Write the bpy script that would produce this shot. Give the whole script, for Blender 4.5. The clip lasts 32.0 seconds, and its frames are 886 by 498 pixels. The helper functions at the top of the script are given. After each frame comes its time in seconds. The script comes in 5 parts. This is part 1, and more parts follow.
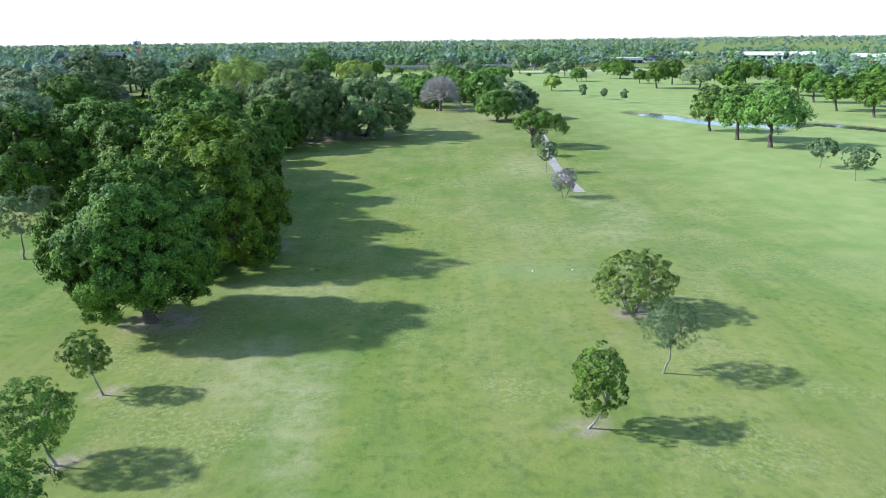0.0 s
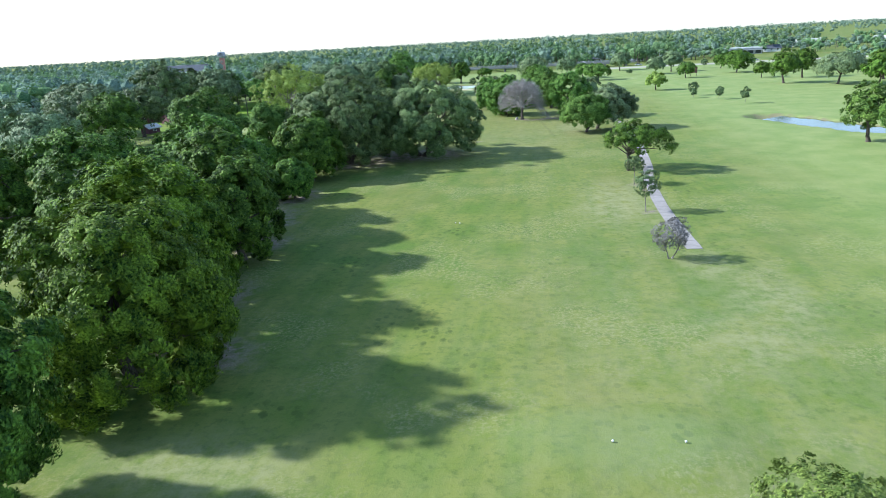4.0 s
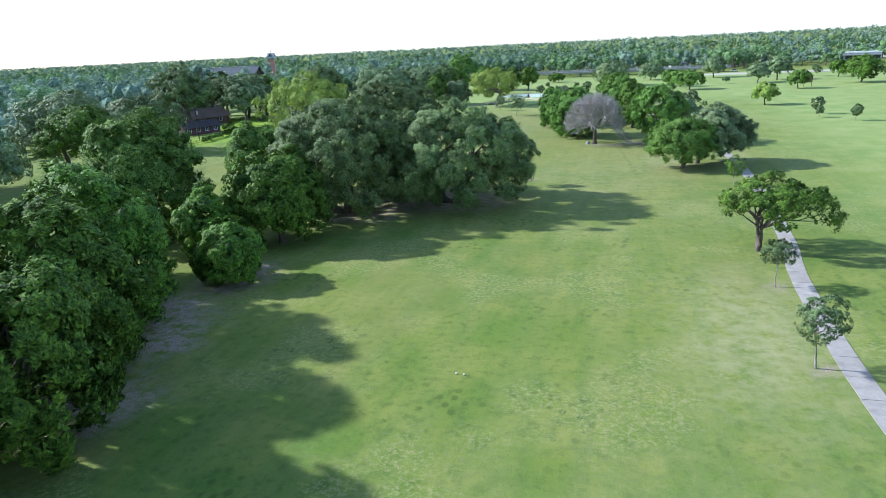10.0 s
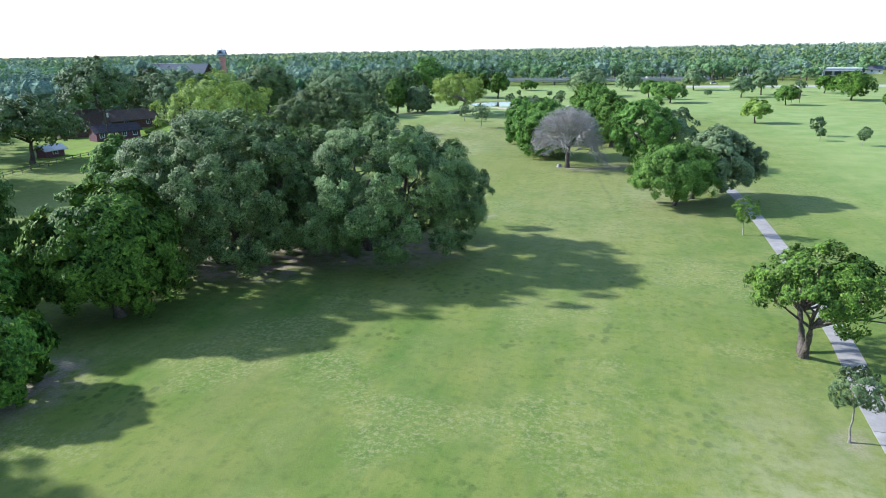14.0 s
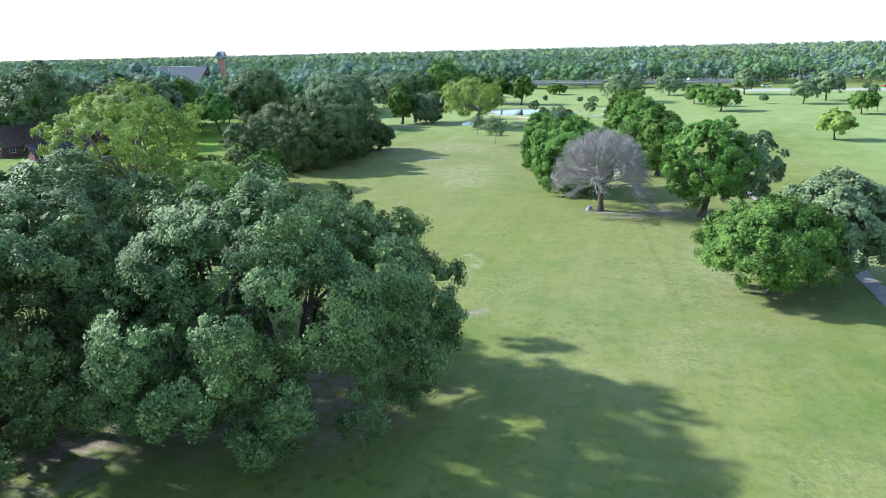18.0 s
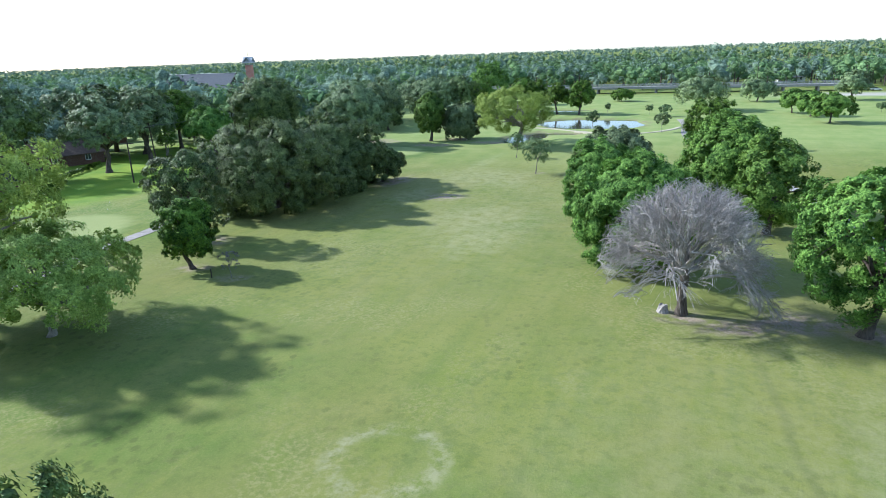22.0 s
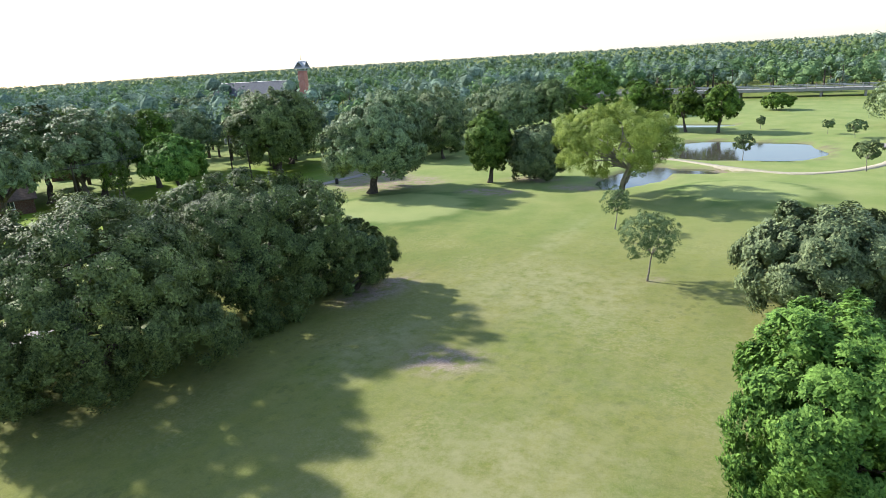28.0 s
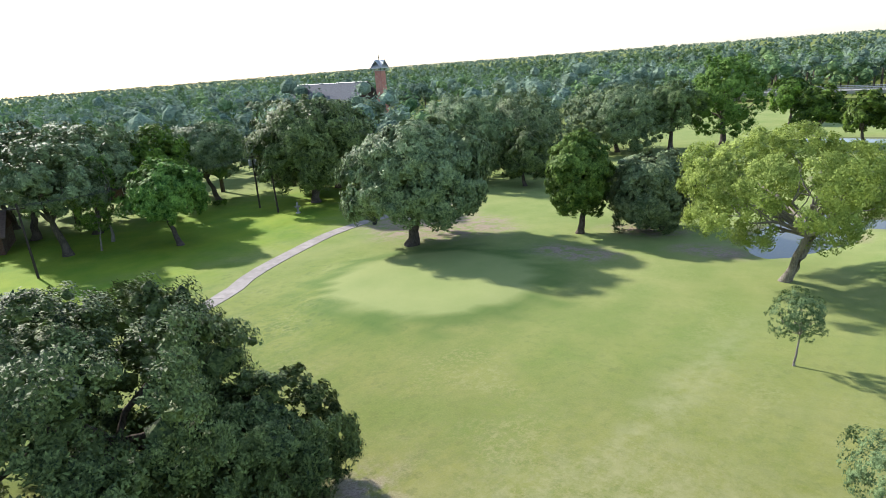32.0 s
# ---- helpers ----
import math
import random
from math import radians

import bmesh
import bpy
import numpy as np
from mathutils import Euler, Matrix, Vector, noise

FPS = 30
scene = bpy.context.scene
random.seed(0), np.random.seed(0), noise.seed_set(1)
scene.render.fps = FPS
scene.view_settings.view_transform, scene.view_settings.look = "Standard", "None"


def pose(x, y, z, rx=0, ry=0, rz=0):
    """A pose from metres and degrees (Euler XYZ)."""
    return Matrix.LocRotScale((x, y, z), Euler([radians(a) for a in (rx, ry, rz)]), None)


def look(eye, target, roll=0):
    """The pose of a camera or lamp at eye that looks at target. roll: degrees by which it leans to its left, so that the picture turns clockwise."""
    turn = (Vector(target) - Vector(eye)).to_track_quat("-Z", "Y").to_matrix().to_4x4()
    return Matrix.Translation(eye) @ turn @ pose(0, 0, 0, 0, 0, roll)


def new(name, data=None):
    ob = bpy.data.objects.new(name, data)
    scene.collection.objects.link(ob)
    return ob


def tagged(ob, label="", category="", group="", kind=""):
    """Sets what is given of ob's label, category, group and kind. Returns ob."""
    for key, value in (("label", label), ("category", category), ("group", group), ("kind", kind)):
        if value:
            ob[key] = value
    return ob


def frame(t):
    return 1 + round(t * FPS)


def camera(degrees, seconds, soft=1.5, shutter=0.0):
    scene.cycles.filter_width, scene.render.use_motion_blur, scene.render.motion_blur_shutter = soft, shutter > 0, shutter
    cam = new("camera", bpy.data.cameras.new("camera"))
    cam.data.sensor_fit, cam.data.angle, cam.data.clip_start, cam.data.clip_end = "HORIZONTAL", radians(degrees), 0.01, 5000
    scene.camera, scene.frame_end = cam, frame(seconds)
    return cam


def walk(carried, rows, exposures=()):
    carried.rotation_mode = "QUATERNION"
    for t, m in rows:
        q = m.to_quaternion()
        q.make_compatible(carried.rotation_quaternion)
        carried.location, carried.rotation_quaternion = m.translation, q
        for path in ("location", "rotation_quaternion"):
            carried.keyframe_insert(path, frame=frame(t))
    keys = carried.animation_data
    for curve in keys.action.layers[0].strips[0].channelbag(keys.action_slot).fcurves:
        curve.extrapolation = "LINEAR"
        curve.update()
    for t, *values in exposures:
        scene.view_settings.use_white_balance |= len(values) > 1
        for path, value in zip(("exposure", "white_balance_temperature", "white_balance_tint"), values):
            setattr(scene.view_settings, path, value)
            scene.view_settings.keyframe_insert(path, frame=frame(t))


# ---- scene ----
cam = camera(68.3, 32.0, 0.5)
PATH = [
    (0, (0.294, -0.364, 23.768), (0.27, 1.54, 23.153), -0.7),
    (0.5, (1.196, 3.629, 23.721), (1.096, 5.53, 23.108), -1.3),
    (1, (2.003, 7.544, 23.687), (1.875, 9.444, 23.075), -1.6),
    (1.5, (2.749, 11.385, 23.651), (2.603, 13.283, 23.04), -1.9),
    (2, (3.352, 15.349, 23.504), (3.198, 17.247, 22.891), -2.0),
    (2.5, (4.103, 19.165, 23.167), (3.938, 21.065, 22.564), -2.6),
    (3, (4.153, 22.777, 23.309), (3.966, 24.672, 22.698), -2.2),
    (3.5, (4.644, 26.151, 23.479), (4.376, 28.037, 22.869), -2.8),
    (5.5, (5.944, 40.47, 23.994), (5.575, 42.34, 23.387), -3.3),
    (6, (6.134, 44.351, 23.642), (5.759, 46.221, 23.04), -3.0),
    (6.5, (6.18, 48.091, 23.35), (5.79, 49.959, 22.75), -2.9),
    (7, (6.1, 51.658, 23.375), (5.631, 53.508, 22.777), -3.4),
    (7.5, (5.892, 55.032, 23.332), (5.346, 56.863, 22.74), -3.8),
    (8, (5.666, 58.327, 23.38), (5.084, 60.148, 22.791), -4.0),
    (8.5, (5.326, 61.645, 23.355), (4.747, 63.467, 22.765), -3.7),
    (9, (4.924, 64.818, 23.508), (4.344, 66.638, 22.916), -3.5),
    (9.5, (4.554, 68.058, 23.519), (3.983, 69.881, 22.928), -3.3),
    (10, (4.316, 71.22, 23.639), (3.786, 73.055, 23.044), -2.9),
    (10.5, (4.172, 74.464, 23.637), (3.667, 76.305, 23.041), -2.5),
    (11, (4.149, 77.821, 23.549), (3.657, 79.666, 22.954), -2.2),
    (11.5, (4.033, 81.016, 23.569), (3.549, 82.863, 22.973), -2.1),
    (12, (3.748, 84.263, 23.489), (3.271, 86.112, 22.895), -1.9),
    (12.5, (3.664, 87.582, 23.398), (3.194, 89.432, 22.804), -1.7),
    (13, (3.525, 91.086, 23.092), (3.061, 92.939, 22.5), -1.6),
    (13.5, (3.416, 94.477, 22.845), (2.958, 96.333, 22.256), -1.3),
    (15.5, (2.034, 108.612, 22.968), (1.598, 110.474, 22.38), -0.8),
    (16, (1.773, 113.116, 23.045), (1.332, 114.976, 22.456), -0.8),
    (16.5, (1.588, 117.952, 23.031), (1.135, 119.809, 22.442), -0.9),
    (17, (1.295, 122.688, 23.017), (0.839, 124.544, 22.428), -0.8),
    (17.5, (1.188, 127.521, 23.026), (0.698, 129.369, 22.438), -1.0),
    (18, (1.119, 132.545, 23.028), (0.581, 134.38, 22.441), -1.4),
    (18.5, (0.999, 137.577, 22.884), (0.439, 139.406, 22.298), -1.4),
    (19, (0.906, 142.686, 22.717), (0.328, 144.51, 22.135), -1.6),
    (19.5, (0.601, 147.435, 22.856), (-0.012, 149.247, 22.273), -1.8),
    (20, (0.245, 152.109, 22.891), (-0.391, 153.914, 22.312), -1.9),
    (20.5, (-0.231, 156.729, 22.924), (-0.878, 158.531, 22.345), -2.0),
    (21, (-0.763, 161.396, 22.844), (-1.427, 163.191, 22.266), -2.0),
    (21.5, (-1.331, 165.87, 22.841), (-2.018, 167.657, 22.263), -2.1),
    (22, (-1.953, 170.514, 22.661), (-2.674, 172.289, 22.086), -2.2),
    (22.5, (-2.743, 174.846, 22.74), (-3.479, 176.615, 22.165), -2.2),
    (23, (-3.48, 179.348, 22.764), (-4.228, 181.111, 22.188), -2.2),
    (23.5, (-4.403, 183.813, 22.759), (-5.16, 185.573, 22.185), -2.2),
    (24, (-5.448, 188.591, 22.691), (-6.215, 190.347, 22.116), -2.2),
    (24.5, (-6.668, 193.554, 22.653), (-7.451, 195.303, 22.079), -2.3),
    (25, (-8.024, 198.802, 22.463), (-8.825, 200.544, 21.892), -2.3),
    (25.5, (-9.423, 204.206, 22.632), (-10.241, 205.939, 22.058), -2.4),
    (27.5, (-14.389, 224.791, 22.214), (-15.373, 226.44, 21.651), -3.3),
    (28, (-15.969, 229.845, 22.176), (-16.994, 231.468, 21.615), -3.6),
    (28.5, (-17.552, 234.456, 22.275), (-18.613, 236.056, 21.714), -3.6),
    (29, (-19.32, 239.092, 22.317), (-20.405, 240.676, 21.755), -3.7),
    (29.5, (-21.135, 243.643, 22.234), (-22.257, 245.201, 21.675), -3.8),
    (30, (-22.872, 247.942, 22.153), (-24.039, 249.469, 21.597), -4.0),
    (30.5, (-24.679, 252.15, 22.263), (-25.89, 253.641, 21.707), -4.4),
    (31, (-26.551, 255.94, 22.118), (-27.8, 257.402, 21.566), -4.4),
    (31.5, (-28.547, 259.602, 22.033), (-29.817, 261.045, 21.483), -4.4),
    (32, (-30.247, 262.933, 22.093), (-31.535, 264.361, 21.542), -4.5),
]
EXPOSURE = 0.9
walk(cam, [(t, look(eye, target, roll)) for t, eye, target, roll in PATH],
     [(0.0, EXPOSURE, 5740, 7), (13.0, EXPOSURE, 5720, 7), (17.5, EXPOSURE + 0.16, 5700, 7), (21.0, EXPOSURE, 5740, 7), (22.5, EXPOSURE - 0.03, 5780, 8),
      (25.0, EXPOSURE, 6380, 12), (32.0, EXPOSURE, 6660, 13)])

# ---- world, sun ----
SUN_ELEV, SUN_FROM = radians(32), radians(177)   # the light comes from the west (-x)
world = bpy.data.worlds.new("sky")
scene.world = world
world.use_nodes = True
wn = world.node_tree
wbg = wn.nodes["Background"]
sky = wn.nodes.new("ShaderNodeTexSky")
sky.sky_type = "NISHITA"
sky.sun_disc = False
sky.sun_elevation = SUN_ELEV
sky.sun_rotation = radians(-90)
sky.air_density, sky.dust_density, sky.ozone_density = 1.0, 0.5, 1.5
haze = wn.nodes.new("ShaderNodeMix")          # a thin white veil of high cloud over the blue
haze.data_type, haze.blend_type, haze.inputs[0].default_value = "RGBA", "ADD", 1.0
haze.inputs[7].default_value = (0.78, 1.02, 1.30, 1.0)
wn.links.new(sky.outputs[0], haze.inputs[6])
wn.links.new(haze.outputs[2], wbg.inputs[0])
wbg.inputs[1].default_value = 0.122
sun = new("sun", bpy.data.lights.new("sun", "SUN"))
sun.data.energy, sun.data.angle, sun.data.color = 4.7, radians(1.8), (1.0, 0.97, 0.90)
sun.matrix_world = look((math.cos(SUN_FROM) * 100, math.sin(SUN_FROM) * 100, math.tan(SUN_ELEV) * 100), (0, 0, 0))


# ---- materials ----
class Nodes:
    """A material under construction, with short names for its nodes."""

    def __init__(self, name, rough=0.8, spec=0.25):
        self.mat = bpy.data.materials.new(name)
        self.mat.use_nodes = True
        self.t = self.mat.node_tree
        self.bsdf = self.t.nodes["Principled BSDF"]
        self.out = self.t.nodes["Material Output"]
        self.bsdf.inputs["Roughness"].default_value = rough
        self.bsdf.inputs["Specular IOR Level"].default_value = spec

    def n(self, kind, **inputs):
        node = self.t.nodes.new("ShaderNode" + kind)
        for key, value in inputs.items():
            self.put(node, key.replace("_", " "), value)
        return node

    def put(self, node, key, value):
        if isinstance(value, bpy.types.NodeSocket):
            self.t.links.new(value, node.inputs[key])
        else:
            node.inputs[key].default_value = value

    def coords(self, which="Object", scale=(1, 1, 1)):
        c = self.n("TexCoord").outputs[which]
        m = self.n("Mapping", Vector=c, Scale=scale)
        return m.outputs[0]

    def place(self, scale=(1, 1, 1), turn=0.0):
        g = self.n("NewGeometry").outputs["Position"]
        return self.n("Mapping", Vector=g, Scale=scale, Rotation=(0, 0, turn)).outputs[0]

    def noise(self, vec, scale, detail=4.0, rough=0.55):
        return self.n("TexNoise", Vector=vec, Scale=scale, Detail=detail, Roughness=rough).outputs[0]

    def ramp(self, fac, lo, hi, a=0.0, b=1.0):
        r = self.n("MapRange", Value=fac)
        r.inputs[1].default_value, r.inputs[2].default_value = lo, hi
        r.inputs[3].default_value, r.inputs[4].default_value = a, b
        return r.outputs[0]

    def math(self, op, a, b=0.0, clamp=False):
        m = self.n("Math")
        m.operation, m.use_clamp = op, clamp
        self.put(m, 0, a)
        self.put(m, 1, b)
        return m.outputs[0]

    def mix(self, fac, a, b, how="MIX"):
        m = self.n("Mix")
        m.data_type, m.blend_type = "RGBA", how
        self.put(m, 0, fac)
        for slot, v in ((6, a), (7, b)):
            if isinstance(v, tuple) and len(v) == 3:
                v = (*v, 1.0)
            self.put(m, slot, v)
        return m.outputs[2]

    def colour(self, v):
        self.put(self.bsdf, "Base Color", v if isinstance(v, bpy.types.NodeSocket) else (*v, 1.0))
        return self

    def bump(self, height, strength=0.4, dist=0.05):
        b = self.n("Bump", Height=height, Strength=strength, Distance=dist)
        self.t.links.new(b.outputs[0], self.bsdf.inputs["Normal"])
        return self


def leaf_material(name, dark, light, glow=0.14, leaflet=7.0, stand=0.5, rough=0.6, gloss=0.15):
    """Foliage: hue changes from tree to tree, from bough to bough and from leaf to leaf; thin leaves let light through."""
    m = Nodes(name, rough, gloss)
    island = m.n("NewGeometry").outputs["Random Per Island"]
    each = m.n("ObjectInfo").outputs["Random"]
    p = m.place()
    bough = m.noise(p, stand, 4.0, 0.65)
    cell = m.n("TexVoronoi", Vector=p, Scale=leaflet)
    tint = m.n("SeparateColor", Color=cell.outputs["Color"])
    f = m.math("ADD", m.math("MULTIPLY", island, 0.48), m.math("MULTIPLY", tint.outputs[0], 0.55))
    f = m.math("ADD", f, m.ramp(bough, 0.34, 0.66, -0.35, 0.25), True)
    c = m.mix(f, dark, light)
    h = m.n("HueSaturation", Color=c)
    m.put(h, "Hue", m.ramp(each, 0, 1, 0.492, 0.509))
    m.put(h, "Value", m.ramp(each, 0, 1, 0.88, 1.14))
    m.colour(h.outputs[0])
    m.bump(m.math("ADD", tint.outputs[1], m.noise(p, leaflet * 0.9, 3.0, 0.7)), 0.8, 0.6 / leaflet)
    thin = m.n("BsdfTranslucent", Color=h.outputs[0])
    mixed = m.n("MixShader", Fac=glow)
    m.t.links.new(m.bsdf.outputs[0], mixed.inputs[1])
    m.t.links.new(thin.outputs[0], mixed.inputs[2])
    m.t.links.new(mixed.outputs[0], m.out.inputs[0])
    return m.mat


def bark_material(name, dark, light):
    m = Nodes(name, 0.92, 0.1)
    v = m.coords("Object", (6, 6, 1.2))
    n = m.noise(v, 2.0, 6.0, 0.65)
    patch = m.noise(m.place(), 0.9, 2.0)
    c = m.mix(m.ramp(n, 0.35, 0.68), dark, light)
    c = m.mix(m.ramp(patch, 0.5, 0.75, 0, 0.45), c, tuple(min(1, v * 1.5) for v in light))
    return m.colour(c).bump(n, 0.9, 0.06).mat


LEAF = {
    "elm": leaf_material("elm_leaves", (0.014, 0.042, 0.008), (0.185, 0.310, 0.040), 0.12, 7.0, 0.5, 0.6, 0.14),
    "elm_gold": leaf_material("elm_tip_leaves", (0.016, 0.050, 0.006), (0.235, 0.365, 0.030), 0.12, 7.0, 0.5, 0.6, 0.14),
    "live_oak": leaf_material("live_oak_leaves", (0.016, 0.036, 0.010), (0.250, 0.335, 0.112), 0.06, 9.0, 0.5, 0.55, 0.2),
    "grey_oak": leaf_material("grey_oak_leaves", (0.056, 0.098, 0.042), (0.295, 0.378, 0.172), 0.06, 9.0, 0.5, 0.55, 0.2),
    "dark_oak": leaf_material("dark_oak_leaves", (0.012, 0.030, 0.009), (0.205, 0.285, 0.092), 0.06, 9.0, 0.5, 0.55, 0.2),
    "lime": leaf_material("lime_leaves", (0.030, 0.084, 0.016), (0.255, 0.410, 0.084), 0.22, 7.0, 0.5, 0.6, 0.12),
    "pecan": leaf_material("pecan_leaves", (0.130, 0.215, 0.034), (0.480, 0.600, 0.150), 0.28, 8.0),
    "young": leaf_material("sapling_leaves", (0.050, 0.092, 0.036), (0.200, 0.275, 0.120), 0.16, 10.0),
    "rust": leaf_material("crape_myrtle_leaves", (0.065, 0.110, 0.020), (0.260, 0.330, 0.075), 0.18, 11.0),
    "grey": leaf_material("grey_twig_leaves", (0.110, 0.105, 0.105), (0.260, 0.245, 0.245), 0.15, 11.0),
    # far leaves: distance haze is put into these paler, greyer colours
    "wood": leaf_material("far_wood_leaves_hazy", (0.062, 0.122, 0.058), (0.240, 0.350, 0.150), 0.12, 2.2, 0.05, 0.95, 0.03),
    "wood_hazy": leaf_material("far_oak_leaves_hazy", (0.075, 0.128, 0.098), (0.300, 0.390, 0.285), 0.12, 2.2, 0.05, 0.95, 0.03),
}
BARK = bark_material("oak_bark", (0.045, 0.036, 0.030), (0.150, 0.125, 0.105))
BARK_PALE = bark_material("pale_bark", (0.120, 0.105, 0.090), (0.330, 0.300, 0.260))
BARK_DEAD = bark_material("weathered_dead_wood", (0.190, 0.170, 0.160), (0.470, 0.432, 0.410))


# ---- building helpers ----
def mesh_of(name, verts, faces, material, smooth=False):
    """One mesh from arrays; faces is an (n, k) array or a list of such arrays."""
    me = bpy.data.meshes.new(name)
    groups = faces if isinstance(faces, list) else [faces]
    groups = [np.asarray(g, np.int32) for g in groups if len(g)]
    verts = np.asarray(verts, np.float32)
    me.vertices.add(len(verts))
    me.vertices.foreach_set("co", verts.ravel())
    loops = np.concatenate([g.ravel() for g in groups])
    sizes = np.concatenate([np.full(len(g), g.shape[1], np.int32) for g in groups])
    starts = np.concatenate([[0], np.cumsum(sizes)[:-1]]).astype(np.int32)
    me.loops.add(len(loops))
    me.loops.foreach_set("vertex_index", loops)
    me.polygons.add(len(sizes))
    me.polygons.foreach_set("loop_start", starts)
    me.polygons.foreach_set("use_smooth", np.full(len(sizes), smooth))
    me.update(calc_edges=True)
    for m in material if isinstance(material, (list, tuple)) else [material]:
        me.materials.append(m)
    return me


def part(name, data, material=None, parent=None, label="", at=None):
    """Links a bmesh or a mesh as ONE object under a thing or a part."""
    if isinstance(data, bmesh.types.BMesh):
        me = bpy.data.meshes.new(name)
        data.normal_update()
        data.to_mesh(me)
        data.free()
        me.materials.append(material)
        data = me
    ob = new(name, data)
    if at is not None:
        ob.matrix_basis = at
    if parent is not None:
        ob.parent = parent
    if label:
        ob["label"] = label
    return ob


def thing(name, label, category, at=None, group="", kind=""):
    ob = tagged(new(name), label, category, group, kind)
    if at is not None:
        ob.matrix_basis = at
    return ob


def box(bm, lo, hi, bevel=0.0):
    """A box between two corners, its edges rounded."""
    mid = [(a + b) / 2 for a, b in zip(lo, hi)]
    size = [max(b - a, 1e-4) for a, b in zip(lo, hi)]
    made = bmesh.ops.create_cube(bm, size=1, matrix=Matrix.Translation(mid) @ Matrix.Diagonal((*size, 1)))["verts"]
    if bevel:
        edges = {e for v in made for e in v.link_edges}
        bmesh.ops.bevel(bm, geom=list(edges), offset=bevel, segments=1, affect="EDGES")
    return bm


def boxes(*items):
    bm = bmesh.new()
    for it in items:
        box(bm, *it)
    return bm


def prism(bm, outline, lo, hi, axis="z"):
    """An outline of (a, b) pairs drawn out along an axis."""
    def at(a, b, c):
        return (a, b, c) if axis == "z" else (a, c, b) if axis == "y" else (c, a, b)
    low = [bm.verts.new(at(a, b, lo)) for a, b in outline]
    high = [bm.verts.new(at(a, b, hi)) for a, b in outline]
    n = len(outline)
    fs = [bm.faces.new(low), bm.faces.new(high)]
    for i in range(n):
        fs.append(bm.faces.new((low[i], low[(i + 1) % n], high[(i + 1) % n], high[i])))
    bmesh.ops.recalc_face_normals(bm, faces=fs)
    return bm


def rod(bm, a, b, r, r2=None, sides=8):
    a, b = Vector(a), Vector(b)
    turn = (b - a).to_track_quat("Z", "Y").to_matrix().to_4x4()
    bmesh.ops.create_cone(bm, cap_ends=True, segments=sides, radius1=r, radius2=r if r2 is None else r2, depth=(b - a).length,
                          matrix=Matrix.Translation((a + b) / 2) @ turn)
    return bm


def unit(v):
    return v / np.maximum(np.linalg.norm(v, axis=-1, keepdims=True), 1e-9)


def tubes(runs):
    """Tapered limbs: each run is (points, radii, sides). Gives vertices and quads of them all."""
    vs, fs, base = [], [], 0
    for pts, radii, sides in runs:
        pts = np.asarray(pts, float)
        along = unit(np.gradient(pts, axis=0))
        ref = np.where(np.abs(along[:, 2:3]) > 0.9, [[1.0, 0, 0]], [[0, 0, 1.0]])
        u = unit(np.cross(along, ref))
        w = np.cross(along, u)
        ang = np.arange(sides) * 2 * np.pi / sides
        ring = (np.cos(ang)[None, :, None] * u[:, None] + np.sin(ang)[None, :, None] * w[:, None]) * np.asarray(radii, float)[:, None, None]
        vs.append((pts[:, None] + ring).reshape(-1, 3))
        k = np.arange(len(pts) - 1)[:, None] * sides
        i = np.arange(sides)[None]
        j = (i + 1) % sides
        fs.append((np.stack([k + i, k + j, k + sides + j, k + sides + i], -1) + base).reshape(-1, 4))
        base += len(pts) * sides
    return np.concatenate(vs), np.concatenate(fs)


def bow(a, b, lift, rng, n=5, wob=0.06):
    """A bent line from a to b."""
    a, b = np.asarray(a, float), np.asarray(b, float)
    s = np.linspace(0, 1, n)[:, None]
    p = a + (b - a) * s
    p[:, 2] += (lift * np.linalg.norm(b - a) * np.sin(s * np.pi))[:, 0]
    p[1:-1] += rng.normal(0, wob * np.linalg.norm(b - a), (n - 2, 3)) * 0.6
    return p


# A lump, the twiggy heart of a bough.
def lump(level):
    bm = bmesh.new()
    bmesh.ops.create_icosphere(bm, subdivisions=level, radius=1.0)
    v = np.array([p.co[:] for p in bm.verts])
    f = np.array([[p.index for p in q.verts] for q in bm.faces])
    bm.free()
    return v, f


COARSE = lump(1)


def lumps(rng, centres, radii, flat, shape, rough=0.22):
    """Uneven solid masses of twigs and leaves, one at each centre."""
    v0, f0 = shape
    n, k = len(centres), len(v0)
    r = np.asarray(radii)[:, None] * (1 + rng.uniform(-rough, rough, (n, k)))
    v = centres[:, None] + v0[None] * r[..., None] * [1, 1, flat]
    return v.reshape(-1, 3), (f0[None] + (np.arange(n) * k)[:, None, None]).reshape(-1, 3)


